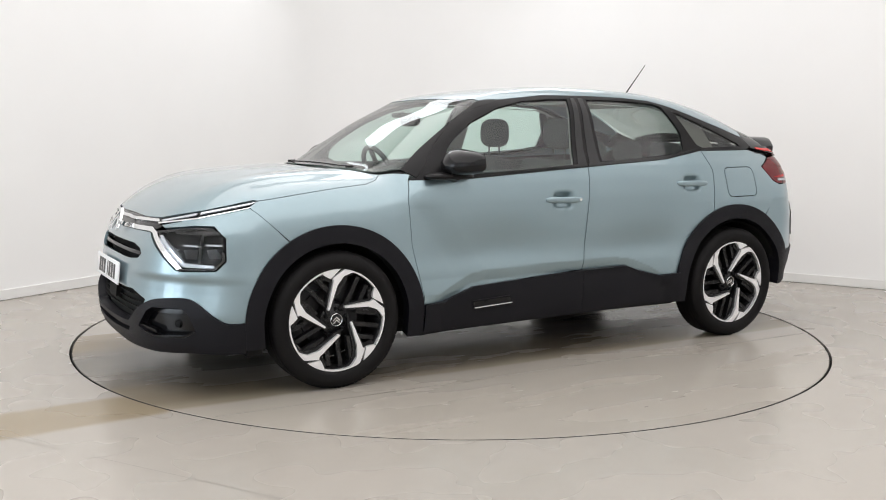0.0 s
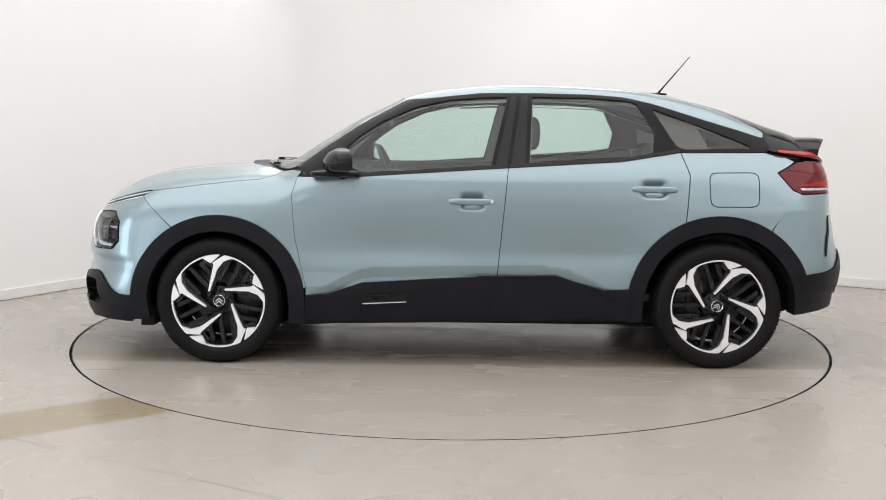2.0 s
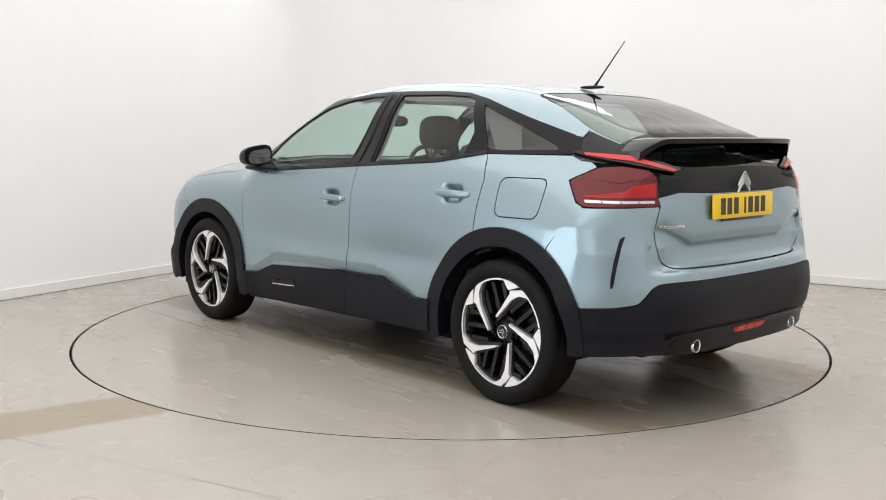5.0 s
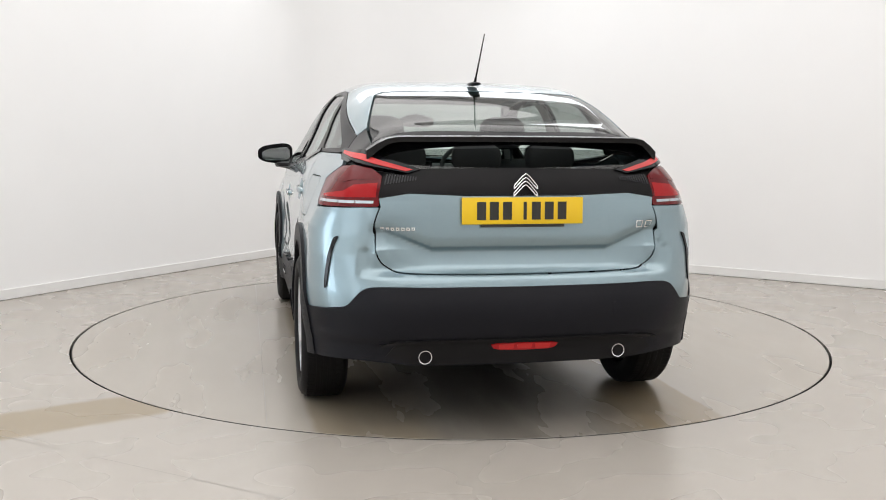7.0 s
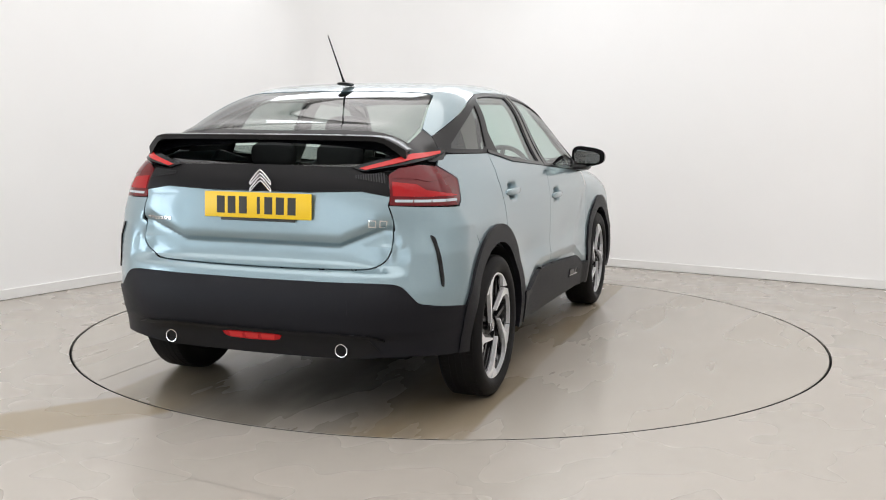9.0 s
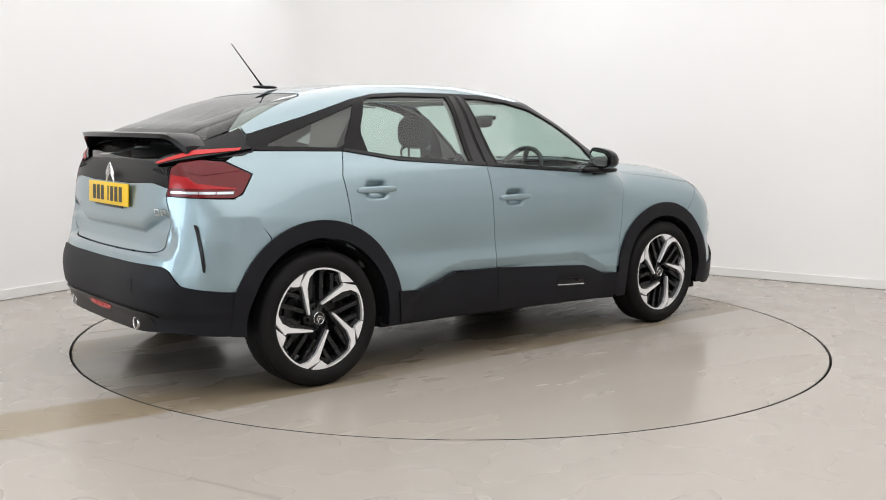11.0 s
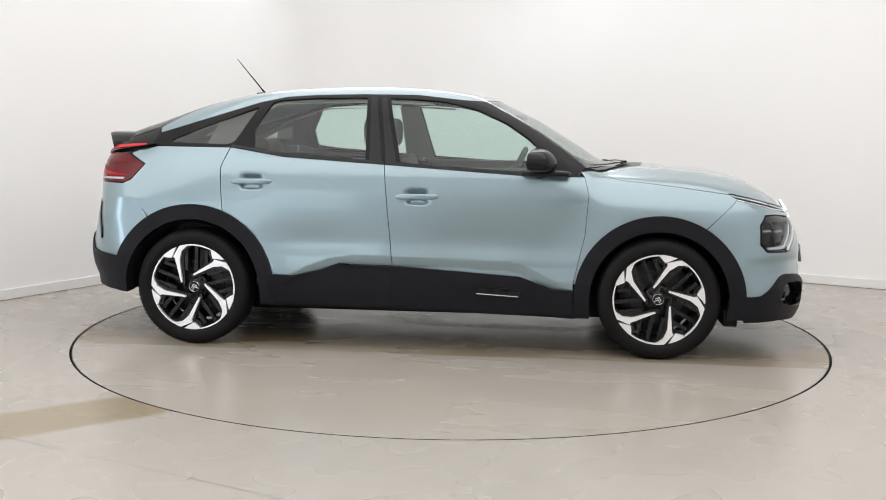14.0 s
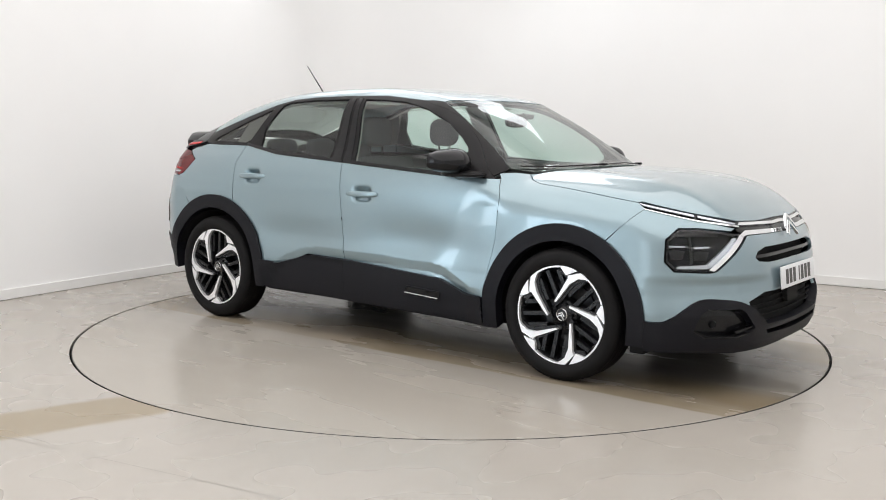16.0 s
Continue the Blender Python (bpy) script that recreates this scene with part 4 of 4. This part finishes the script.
fog = panel("fog_lamp", "B", sym([(0.0, 0.394), (0.13, 0.393), (0.162, 0.386), (0.15, 0.368), (0.12, 0.360), (0.0, 0.357)]), LAMP_RED, rear_clad, off=0.014, gap=0, depth=0.01, label="red rear fog lamp")
for u in (-0.088, 0.0, 0.088):
    panel("reflector", "B", [(u - 0.038, 0.388), (u + 0.038, 0.388), (u + 0.034, 0.364), (u - 0.034, 0.364)], LAMP_BRIGHT, fog, off=0.0155, gap=0, depth=0.002)
panel("tail_panel", "B", sym([(0.0, 1.104), (0.497, 1.099), (0.545, 1.076), (0.645, 1.070), (0.652, 0.982), (0.534, 1.002), (0.28, 0.993), (0.0, 0.993)]), SATIN, tail_gate, off=0.002, gap=0, depth=0.01, label="black panel across the tailgate")
chevrons("badge", (-2.022, -0.012, 1.056), (-1, 0, 0), 0.050, 0.066, 0.006, tail_gate)
plate(-2.036, 0.930, 2, YELLOW, tail_gate, "yellow rear plate with black bars")
bm = bmesh.new()
box(bm, -2.036, 0, 0.868, 0.006, 0.36, 0.012, 0.001)
part("plate_holder", bm, INK, tail_gate)
for u0, u1, zc, hh in ((0.500, 0.645, 0.857, 0.013), (-0.645, -0.555, 0.868, 0.030)):
    n = 7 if u0 > 0 else 2
    for k in range(n):
        a, b = u0 + (u1 - u0) * (k + 0.15) / n, u0 + (u1 - u0) * (k + 0.85) / n
        panel("badge_bar", "B", [(a, zc + hh / 2), (b, zc + hh / 2), (b, zc - hh / 2), (a, zc - hh / 2)], CHROME, tail_gate, off=0.003, gap=0, depth=0.003, h=0.05,
              holes=[[(a + 0.004, zc + hh / 2 - 0.004), (b - 0.004, zc + hh / 2 - 0.004), (b - 0.004, zc - hh / 2 + 0.004), (a + 0.004, zc - hh / 2 + 0.004)]])
for s in (1, -1):
    def f(pts):
        return [(s * u, v) for u, v in pts]
    lamp = panel("tail_lamp", "B", f(LAMP_R), LAMP_WINE, car, gap=0.0015, depth=0.02, r=0.01, label="dark red wraparound tail lamp")
    panel("red_light", "B", f([(0.66, 1.045), (0.76, 1.035), (0.80, 1.010), (0.985, 0.985), (0.975, 0.978), (0.66, 0.982)]), LAMP_RED, lamp, off=0.002, gap=0.002, depth=0.003)
    panel("red_light", "B", f([(0.66, 1.072), (0.71, 1.094), (0.80, 1.107), (0.90, 1.098), (0.99, 1.062), (0.82, 1.040), (0.76, 1.052), (0.66, 1.056)]), LAMP_WINE, lamp, off=0.002, gap=0.002, depth=0.003)
    for k in range(4):
        a, b = 0.668 + 0.075 * k, 0.668 + 0.075 * (k + 1)
        panel("reversing_light", "B", f([(a, 0.971), (b, 0.971), (b - 0.004, 0.958), (a, 0.958)]), LAMP_WHITE, lamp, off=0.002, gap=0.001, depth=0.003)
    blade = panel("upper_tail_lamp", "B", f(BLADE), PIANO, car, off=0.012, gap=0, depth=0.03, label="slim upper tail lamp, red strip in black")
    panel("red_light", "B", f([(0.535, 1.090), (0.770, 1.148), (0.985, 1.160), (0.975, 1.148), (0.77, 1.126), (0.56, 1.084)]), LAMP_BRIGHT, blade, off=0.015, gap=0, depth=0.003)
    for k in range(12):
        a = 0.512 + 0.0108 * k
        panel("lamp_fin", "B", f([(a, 1.066 + 0.0010 * k), (a + 0.005, 1.066 + 0.0010 * k), (a + 0.005, 1.054 - 0.0016 * k), (a, 1.054 - 0.0016 * k)]), DISC, tail_gate, off=0.006, gap=0, depth=0.004)
    # raised black strip painted for the shade inside the body-coloured vent slot
    panel("vent_slot_shade", "B", f([(0.798, 0.826), (0.820, 0.816), (0.842, 0.720), (0.853, 0.640), (0.851, 0.604), (0.841, 0.612), (0.829, 0.700), (0.814, 0.780)]), PIANO, tail_bumper, off=0.006, gap=0, depth=0.010, h=0.010, r=0.012)
    bm = bmesh.new()
    lathe(bm, [(0.0235, 0.002), (0.0250, -0.003), (0.0285, -0.004), (0.0305, 0.001), (0.0305, 0.09), (0.0235, 0.09)], 28, closed=True)
    bmesh.ops.rotate(bm, verts=bm.verts, matrix=Matrix.Rotation(radians(-90), 3, "Z"))
    bmesh.ops.translate(bm, verts=bm.verts, vec=(-2.082, s * 0.417, 0.336))
    part("exhaust_pipe", bm, CHROME, car, "round chrome exhaust tip")

# spoiler: a swept wing across the rear window
bm = bmesh.new()
rings = []
for i in range(33):
    u = -1 + 2 * i / 32
    y = 0.635 * u
    d = max(0, abs(u) - 0.84) / 0.16
    z0 = 1.232 - 0.006 * abs(u) ** 3 - 0.055 * d ** 1.4
    x0, x1 = -1.765 - 0.02 * (1 - abs(u)), -2.020 + 0.07 * u * u + 0.04 * d
    prof = [(x0, z0 - 0.004), (x0 - 0.06, z0 + 0.004), (x1 + 0.03, z0 + 0.006), (x1, z0 + 0.001), (x1 + 0.008, z0 - 0.020 - 0.02 * d), (x1 + 0.06, z0 - 0.022 - 0.035 * d), (x0 - 0.04, z0 - 0.022)]
    rings.append([bm.verts.new((x, y, z)) for x, z in prof])
for q, w in zip(rings, rings[1:]):
    for k in range(7):
        bm.faces.new((q[k], q[(k + 1) % 7], w[(k + 1) % 7], w[k]))
bm.faces.new(rings[0])
bm.faces.new(rings[-1][::-1])
part("spoiler", bm, PIANO, car, "gloss black rear spoiler")

# aerial
bm = bmesh.new()
capsule(bm, (-1.135, 0, 1.488), 0.075, 0.028, 0.009)
aerial = part("aerial", bm, SATIN, car, "thin black roof aerial")
bm = bmesh.new()
tube(bm, [(-1.155, 0, 1.495), (-1.180, 0, 1.525), (-1.336, 0, 1.712)], [0.008, 0.0045, 0.0025], 8)
part("rod", bm, SATIN, aerial)

# wipers
for y0, y1, x0, x1 in ((-0.15, -0.66, 1.170, 0.945), (0.46, -0.12, 1.085, 1.185)):
    pts = []
    for t in (0, 0.25, 0.5, 0.75, 1):
        (p,), (n,) = on_skin(*rays("T", [(x0 + (x1 - x0) * t, y0 + (y1 - y0) * t)]))
        pts.append(tuple(p + n * 0.007))
    bm = bmesh.new()
    tube(bm, pts, 0.0035, 6)
    box(bm, *pts[0], 0.04, 0.03, 0.014, 0.005)
    part("wiper", bm, SATIN, car)


# wheels
def wheel():
    """One wheel, its face towards +y, with tyre, dish, blades and hub."""
    R, W = 0.338, 0.105
    bm = bmesh.new()
    lathe(bm, [(0.236, -0.085), (0.262, -0.102), (0.300, -W), (0.325, -0.092), (0.336, -0.070), (R, -0.03), (R, 0.03), (0.336, 0.070),
               (0.325, 0.092), (0.300, W), (0.270, 0.102), (0.256, 0.092), (0.2525, 0.086), (0.250, 0.05)], 72, closed=True)
    tyre = part("wheel", bm, RUBBER, None, "black alloy wheel with machined silver blades")
    bm = bmesh.new()
    n = 90
    for k in range(n):
        w = k * math.tau / n
        m = Matrix.Rotation(-w, 4, "Y") @ Matrix.Translation((0.3366, 0, 0))
        for y in (-0.062, 0.062):
            box(bm, 0, y, 0, 0.0012, 0.030, 0.018, 0, 1, Matrix())
            for v in bm.verts[-8:]:
                v.co = m @ v.co
    for y in (-0.03, 0.0, 0.03):
        rings = []
        for r, dy in ((0.3370, -0.011), (0.3392, -0.009), (0.3392, 0.009), (0.3370, 0.011)):
            rings.append((r, y + dy))
        lathe(bm, rings, 72)
    part("tread", bm, RUBBER, tyre)
    bm = bmesh.new()
    lathe(bm, [(0.2535, 0.080), (0.250, 0.078), (0.244, 0.070), (0.228, 0.05), (0.222, -0.08)], 72)
    part("rim", bm, RIM_BLACK, tyre, "gloss black rim")
    bm = bmesh.new()
    lathe(bm, [(0.0001, -0.02), (0.150, -0.02), (0.150, -0.035), (0.205, -0.05)], 40)
    part("brake_disc", bm, DISC, tyre)

    def pol(r, a):
        return (-0.252 * r * math.cos(radians(a)), 0.252 * r * math.sin(radians(a)))
    for k in range(5):
        t = 72 * k
        ring = [pol(1.0, w + t) for w in (9.5, 3, -4, -11, -18, -25, -32, -34.5)] + [pol(0.968, w + t) for w in (-34.5, -30, -23, -16, -9, -3)]
        blade = [pol(0.300, 63 + t), pol(0.780, 24.3 + t), pol(0.835, 25.5 + t)] + ring + [pol(0.952, 0.5 + t), pol(0.863, 9.4 + t), pol(0.685, 18.5 + t), pol(0.275, 57.5 + t)]
        bm = bmesh.new()
        slab(bm, blade, 0.070, 0.088)
        part("rim_blade", bm, RIM_SILVER, tyre, "machined silver blade", False)
        bm = bmesh.new()
        slab(bm, [pol(1.0, w + t) for w in (-35.2, -41, -47, -53, -57.4)] + [pol(0.83, -43.8 + t), pol(0.90, -38.5 + t), pol(0.966, -35.2 + t)], 0.069, 0.0875)
        part("rim_wedge", bm, RIM_SILVER, tyre, "machined silver wedge", False)
        bm = bmesh.new()
        # black spoke under the blade, and the ribs of the opening beside it
        slab(bm, [pol(0.22, 80 + t), pol(0.30, 70 + t), pol(0.76, 29 + t), pol(0.86, 40 + t), pol(0.99, 38 + t), pol(0.99, 20 + t), pol(0.99, 2 + t), pol(0.94, -4 + t), pol(0.84, 5 + t), pol(0.66, 13 + t), pol(0.25, 46 + t)], 0.030, 0.0705)
        d, e = Vector(pol(1, 62 + t)), Vector(pol(1, -28 + t))
        for side, r0, r1 in ((-0.20, 0.38, 0.84), (0.04, 0.34, 0.93), (0.28, 0.38, 0.86)):
            p, q, w = e * side + d * r0, e * side + d * r1, e * 0.042
            slab(bm, [tuple(p - w), tuple(q - w), tuple(q + w), tuple(p + w)], 0.030, 0.064)
        part("spoke", bm, RIM_BLACK, tyre, "gloss black spoke", False)
        bm = bmesh.new()
        lathe(bm, [(0.0001, 0.066), (0.007, 0.066), (0.010, 0.060), (0.010, 0.03)], 8)
        bmesh.ops.translate(bm, verts=bm.verts, vec=(0.054 * math.cos(radians(t + 20)), 0, 0.054 * math.sin(radians(t + 20))))
        part("wheel_bolt", bm, LAMP_DARK, tyre)
    bm = bmesh.new()
    lathe(bm, [(0.0001, 0.070), (0.026, 0.069), (0.032, 0.062), (0.045, 0.056), (0.075, 0.045), (0.085, 0.0)], 40)
    hub = part("hub", bm, RIM_BLACK, tyre)
    bm = bmesh.new()
    for dz in (0.004, -0.010):
        slab(bm, [(-0.018, dz - 0.011), (0, dz + 0.006), (0.018, dz - 0.011), (0.018, dz - 0.005), (0, dz + 0.012), (-0.018, dz - 0.005)], 0.069, 0.071)
    lathe(bm, [(0.0285, 0.069), (0.0300, 0.0705), (0.0315, 0.069)], 32)
    part("hub_badge", bm, CHROME, hub, "small chrome badge in a ring", False)
    return tyre


first = wheel()
SPINS = {(0, 1): 0.0, (1, 1): -24.0, (0, -1): -18.5, (1, -1): 26.0}
for i, x in enumerate(HUBS):
    for s in (1, -1):
        m = Matrix.Translation((x, s * 0.787, 0.338)) @ Matrix.Rotation(radians(0 if s > 0 else 180), 4, "Z") @ Matrix.Rotation(radians(SPINS[i, s]), 4, "Y")
        ob = first if (i, s) == (0, 1) else copy_thing(first, m)
        ob.parent = car
        ob.matrix_basis = m

# dark shell under the panels, wheel wells and floor pan
bm = bmesh.new()
box(bm, 0, 0, 0.26, 1.85, 1.60, 0.07, 0.02)
box(bm, 0, 0, 0.30, 3.70, 0.95, 0.12, 0.03)
box(bm, 0, 0, 0.212, 2.9, 0.96, 0.12, 0.03)
box(bm, 0.1, 0.05, 0.145, 1.6, 0.25, 0.06, 0.02)
box(bm, 1.68, 0, 0.225, 0.80, 1.26, 0.04, 0.01)
box(bm, -1.60, 0, 0.335, 0.72, 1.20, 0.04, 0.01)
part("underbody", bm, DARK, car, "black underbody")
for s in (1, -1):
    bm = bmesh.new()
    box(bm, 1.735, s * 0.69, 0.235, 0.075, 0.26, 0.09, 0.006)
    part("air_deflector", bm, DARK, car, "black plastic flap before the wheel")
for x in HUBS:
    for s in (1, -1):
        bm = bmesh.new()
        n, r = 24, 0.415
        a = [bm.verts.new((x + r * math.cos(math.pi * k / n), s * 0.87, 0.30 + r * math.sin(math.pi * k / n))) for k in range(n + 1)]
        b = [bm.verts.new((x + r * math.cos(math.pi * k / n), s * 0.50, 0.30 + r * math.sin(math.pi * k / n))) for k in range(n + 1)]
        for k in range(n):
            bm.faces.new((a[k], a[k + 1], b[k + 1], b[k]))
        bm.faces.new(b)
        part("wheel_well", bm, DARK, car)
for s in (1, -1):
    panel("inner_panel", "S", [(0.93, 1.0), (-0.2, 1.045), (-1.1, 1.10), (-1.62, 1.10), (-1.62, 0.82), (-0.83, 0.60), (-0.83, 0.27), (0.83, 0.25), (0.83, 0.60), (0.93, 0.80)], DARK, car, s, off=-0.022, gap=0, depth=0, h=0.06)
    panel("inner_panel", "S", [(0.92, 0.99), (1.68, 0.89), (1.62, 0.76), (0.92, 0.76)], DARK, car, s, off=-0.022, gap=0, depth=0, h=0.06)
    panel("inner_panel", "B", [(s * u, v) for u, v in ((0.0, 1.09), (0.6, 1.09), (1.02, 1.14), (1.12, 1.05), (1.05, 0.90), (1.0, 0.52), (0.6, 0.5), (0, 0.5))], DARK, car, 1, off=-0.024, gap=0, depth=0, h=0.06)
    panel("inner_panel", "F", [(s * u, v) for u, v in ((0.50, 0.80), (0.96, 0.89), (1.15, 0.72), (0.95, 0.50), (0.55, 0.5))], DARK, car, 1, off=-0.055, gap=0, depth=0, h=0.06)


# ---- the cabin ----
def seat(x, y, wide, back_top, name, label):
    bm = bmesh.new()
    box(bm, x + 0.02, y, 0.52, 0.52, wide, 0.16, 0.05, 3, Matrix.Rotation(radians(-8), 4, "Y"))
    ob = part(name, bm, SEAT, car, label)
    bm = bmesh.new()
    tall = back_top - 0.52
    box(bm, x - 0.32, y, 0.52 + tall / 2, 0.13, wide, tall, 0.05, 3, Matrix.Rotation(radians(-16), 4, "Y"))
    part("backrest", bm, SEAT, ob)
    return ob


def headrest(x, y, z, w, h, parent):
    bm = bmesh.new()
    capsule(bm, (x, y, z), 0.055, w / 2, h / 2, 12, 28, 3.0)
    for d in (-0.06, 0.06):
        tube(bm, [(x + 0.005, y + d, z - h / 2 - 0.07), (x, y + d, z - h / 2 + 0.02)], 0.007, 8)
    part("headrest", bm, SEAT, parent)


for y in (0.36, -0.36):
    ob = seat(0.10, y, 0.50, 1.10, "front_seat", "dark grey cloth front seat")
    headrest(-0.355, y, 1.245, 0.27, 0.19, ob)
ob = seat(-0.78, 0.0, 1.26, 1.06, "rear_seat", "dark grey cloth rear bench")
for y in (0.38, 0.0, -0.38):
    headrest(-1.205, y, 1.125, 0.25, 0.14, ob)
bm = bmesh.new()
box(bm, 0.93, 0, 0.93, 0.42, 1.42, 0.17, 0.06, 3, Matrix.Rotation(radians(6), 4, "Y"))
box(bm, 0.72, 0, 0.78, 0.22, 1.40, 0.26, 0.05, 3)
box(bm, 0.30, 0, 0.55, 1.1, 0.20, 0.34, 0.05, 3)
dash = part("dashboard", bm, INTERIOR, car, "grey plastic dashboard")
bm = bmesh.new()
box(bm, 0.60, 0.0, 0.985, 0.02, 0.26, 0.12, 0.008)
part("screen", bm, PIANO, dash, "black centre screen")
bm = bmesh.new()
tube(bm, [(0.70, -0.36, 0.93), (0.52, -0.36, 0.985)], 0.03, 12)
part("steering_column", bm, INTERIOR, dash)
bm = bmesh.new()
m = Matrix.Translation((0.50, -0.36, 0.99)) @ Matrix.Rotation(radians(-66), 4, "Y")
tube(bm, [m @ Vector((0.175 * math.cos(k * math.tau / 36), 0.185 * math.sin(k * math.tau / 36), 0)) for k in range(37)], 0.016, 10, False)
for w in (0, 90, 180, 270):
    tube(bm, [m @ Vector((0, 0, 0)), m @ Vector((0.17 * math.cos(radians(w)), 0.18 * math.sin(radians(w)), 0))], 0.016, 8)
capsule(bm, tuple(m.translation), 0.04, 0.075, 0.065)
part("steering_wheel", bm, INTERIOR, car, "dark steering wheel on the right-hand side")
bm = bmesh.new()
capsule(bm, (0.48, 0, 1.315), 0.018, 0.115, 0.036, power=3.2)
tube(bm, [(0.49, 0, 1.32), (0.535, 0, 1.36)], 0.014, 8)
box(bm, 0.530, 0, 1.345, 0.09, 0.12, 0.03, 0.01)
part("rear_view_mirror", bm, SATIN, car, "black rear-view mirror behind the windscreen")
bm = bmesh.new()
box(bm, -0.45, 0, 0.36, 2.3, 1.46, 0.04)
box(bm, -1.52, 0, 1.02, 0.62, 1.20, 0.03, 0.01)
box(bm, -1.55, 0, 0.65, 0.7, 1.1, 0.5, 0.03)
part("cabin_floor", bm, INTERIOR, car, "dark carpet and parcel shelf")
panel("roof_lining", "T", symt([(0.33, 0.0), (0.30, 0.27), (0.26, 0.44), (0.20, 0.50), (-0.3, 0.52), (-0.9, 0.50), (-1.14, 0.44), (-1.17, 0.0)]), LINING, car, off=-0.045, gap=0, depth=0, h=0.06)
for s in (1, -1):
    panel("pillar_lining", "S", [(0.05, 1.435), (-0.2, 1.448), (-0.9, 1.43), (-1.24, 1.31), (-1.30, 1.17), (-1.14, 1.185), (-0.96, 1.40), (-0.85, 1.425), (-0.35, 1.440),
          (-0.33, 1.09), (-0.12, 1.065), (-0.21, 1.435), (0.05, 1.425)], LINING, car, s, off=-0.03, gap=0, depth=0)
    panel("pillar_lining", "S", [(-0.985, 1.39), (-1.26, 1.30), (-1.53, 1.20), (-1.53, 1.16), (-1.10, 1.16)], INTERIOR, car, s, off=-0.035, gap=0, depth=0,
          holes=[[(-1.150, 1.300), (-1.240, 1.270), (-1.370, 1.205), (-1.170, 1.198)]], label="dark inner trim of the rear pillar")
    bm = bmesh.new()
    for x0, x1 in ((0.85, -0.18), (-0.24, -1.05)):
        box(bm, (x0 + x1) / 2, s * 0.765, 0.80, x0 - x1, 0.05, 0.50, 0.02)
    part("door_lining", bm, INTERIOR, car)


# ---- what turns ----
def motions():
    rows_car, rows_table = [], []
    for k in range(33):
        t = 0.5 * k
        turn = 210.51 - 15.473 * t
        rows_car.append((t, pose(0, 0, 0, 0, 0, turn) @ Matrix.Translation((-0.099, 0.156, 0.0))))
        rows_table.append((t, pose(0, 0, 0, 0, 0, turn)))
    walk(car, rows_car)
    walk(table, rows_table)


motions()
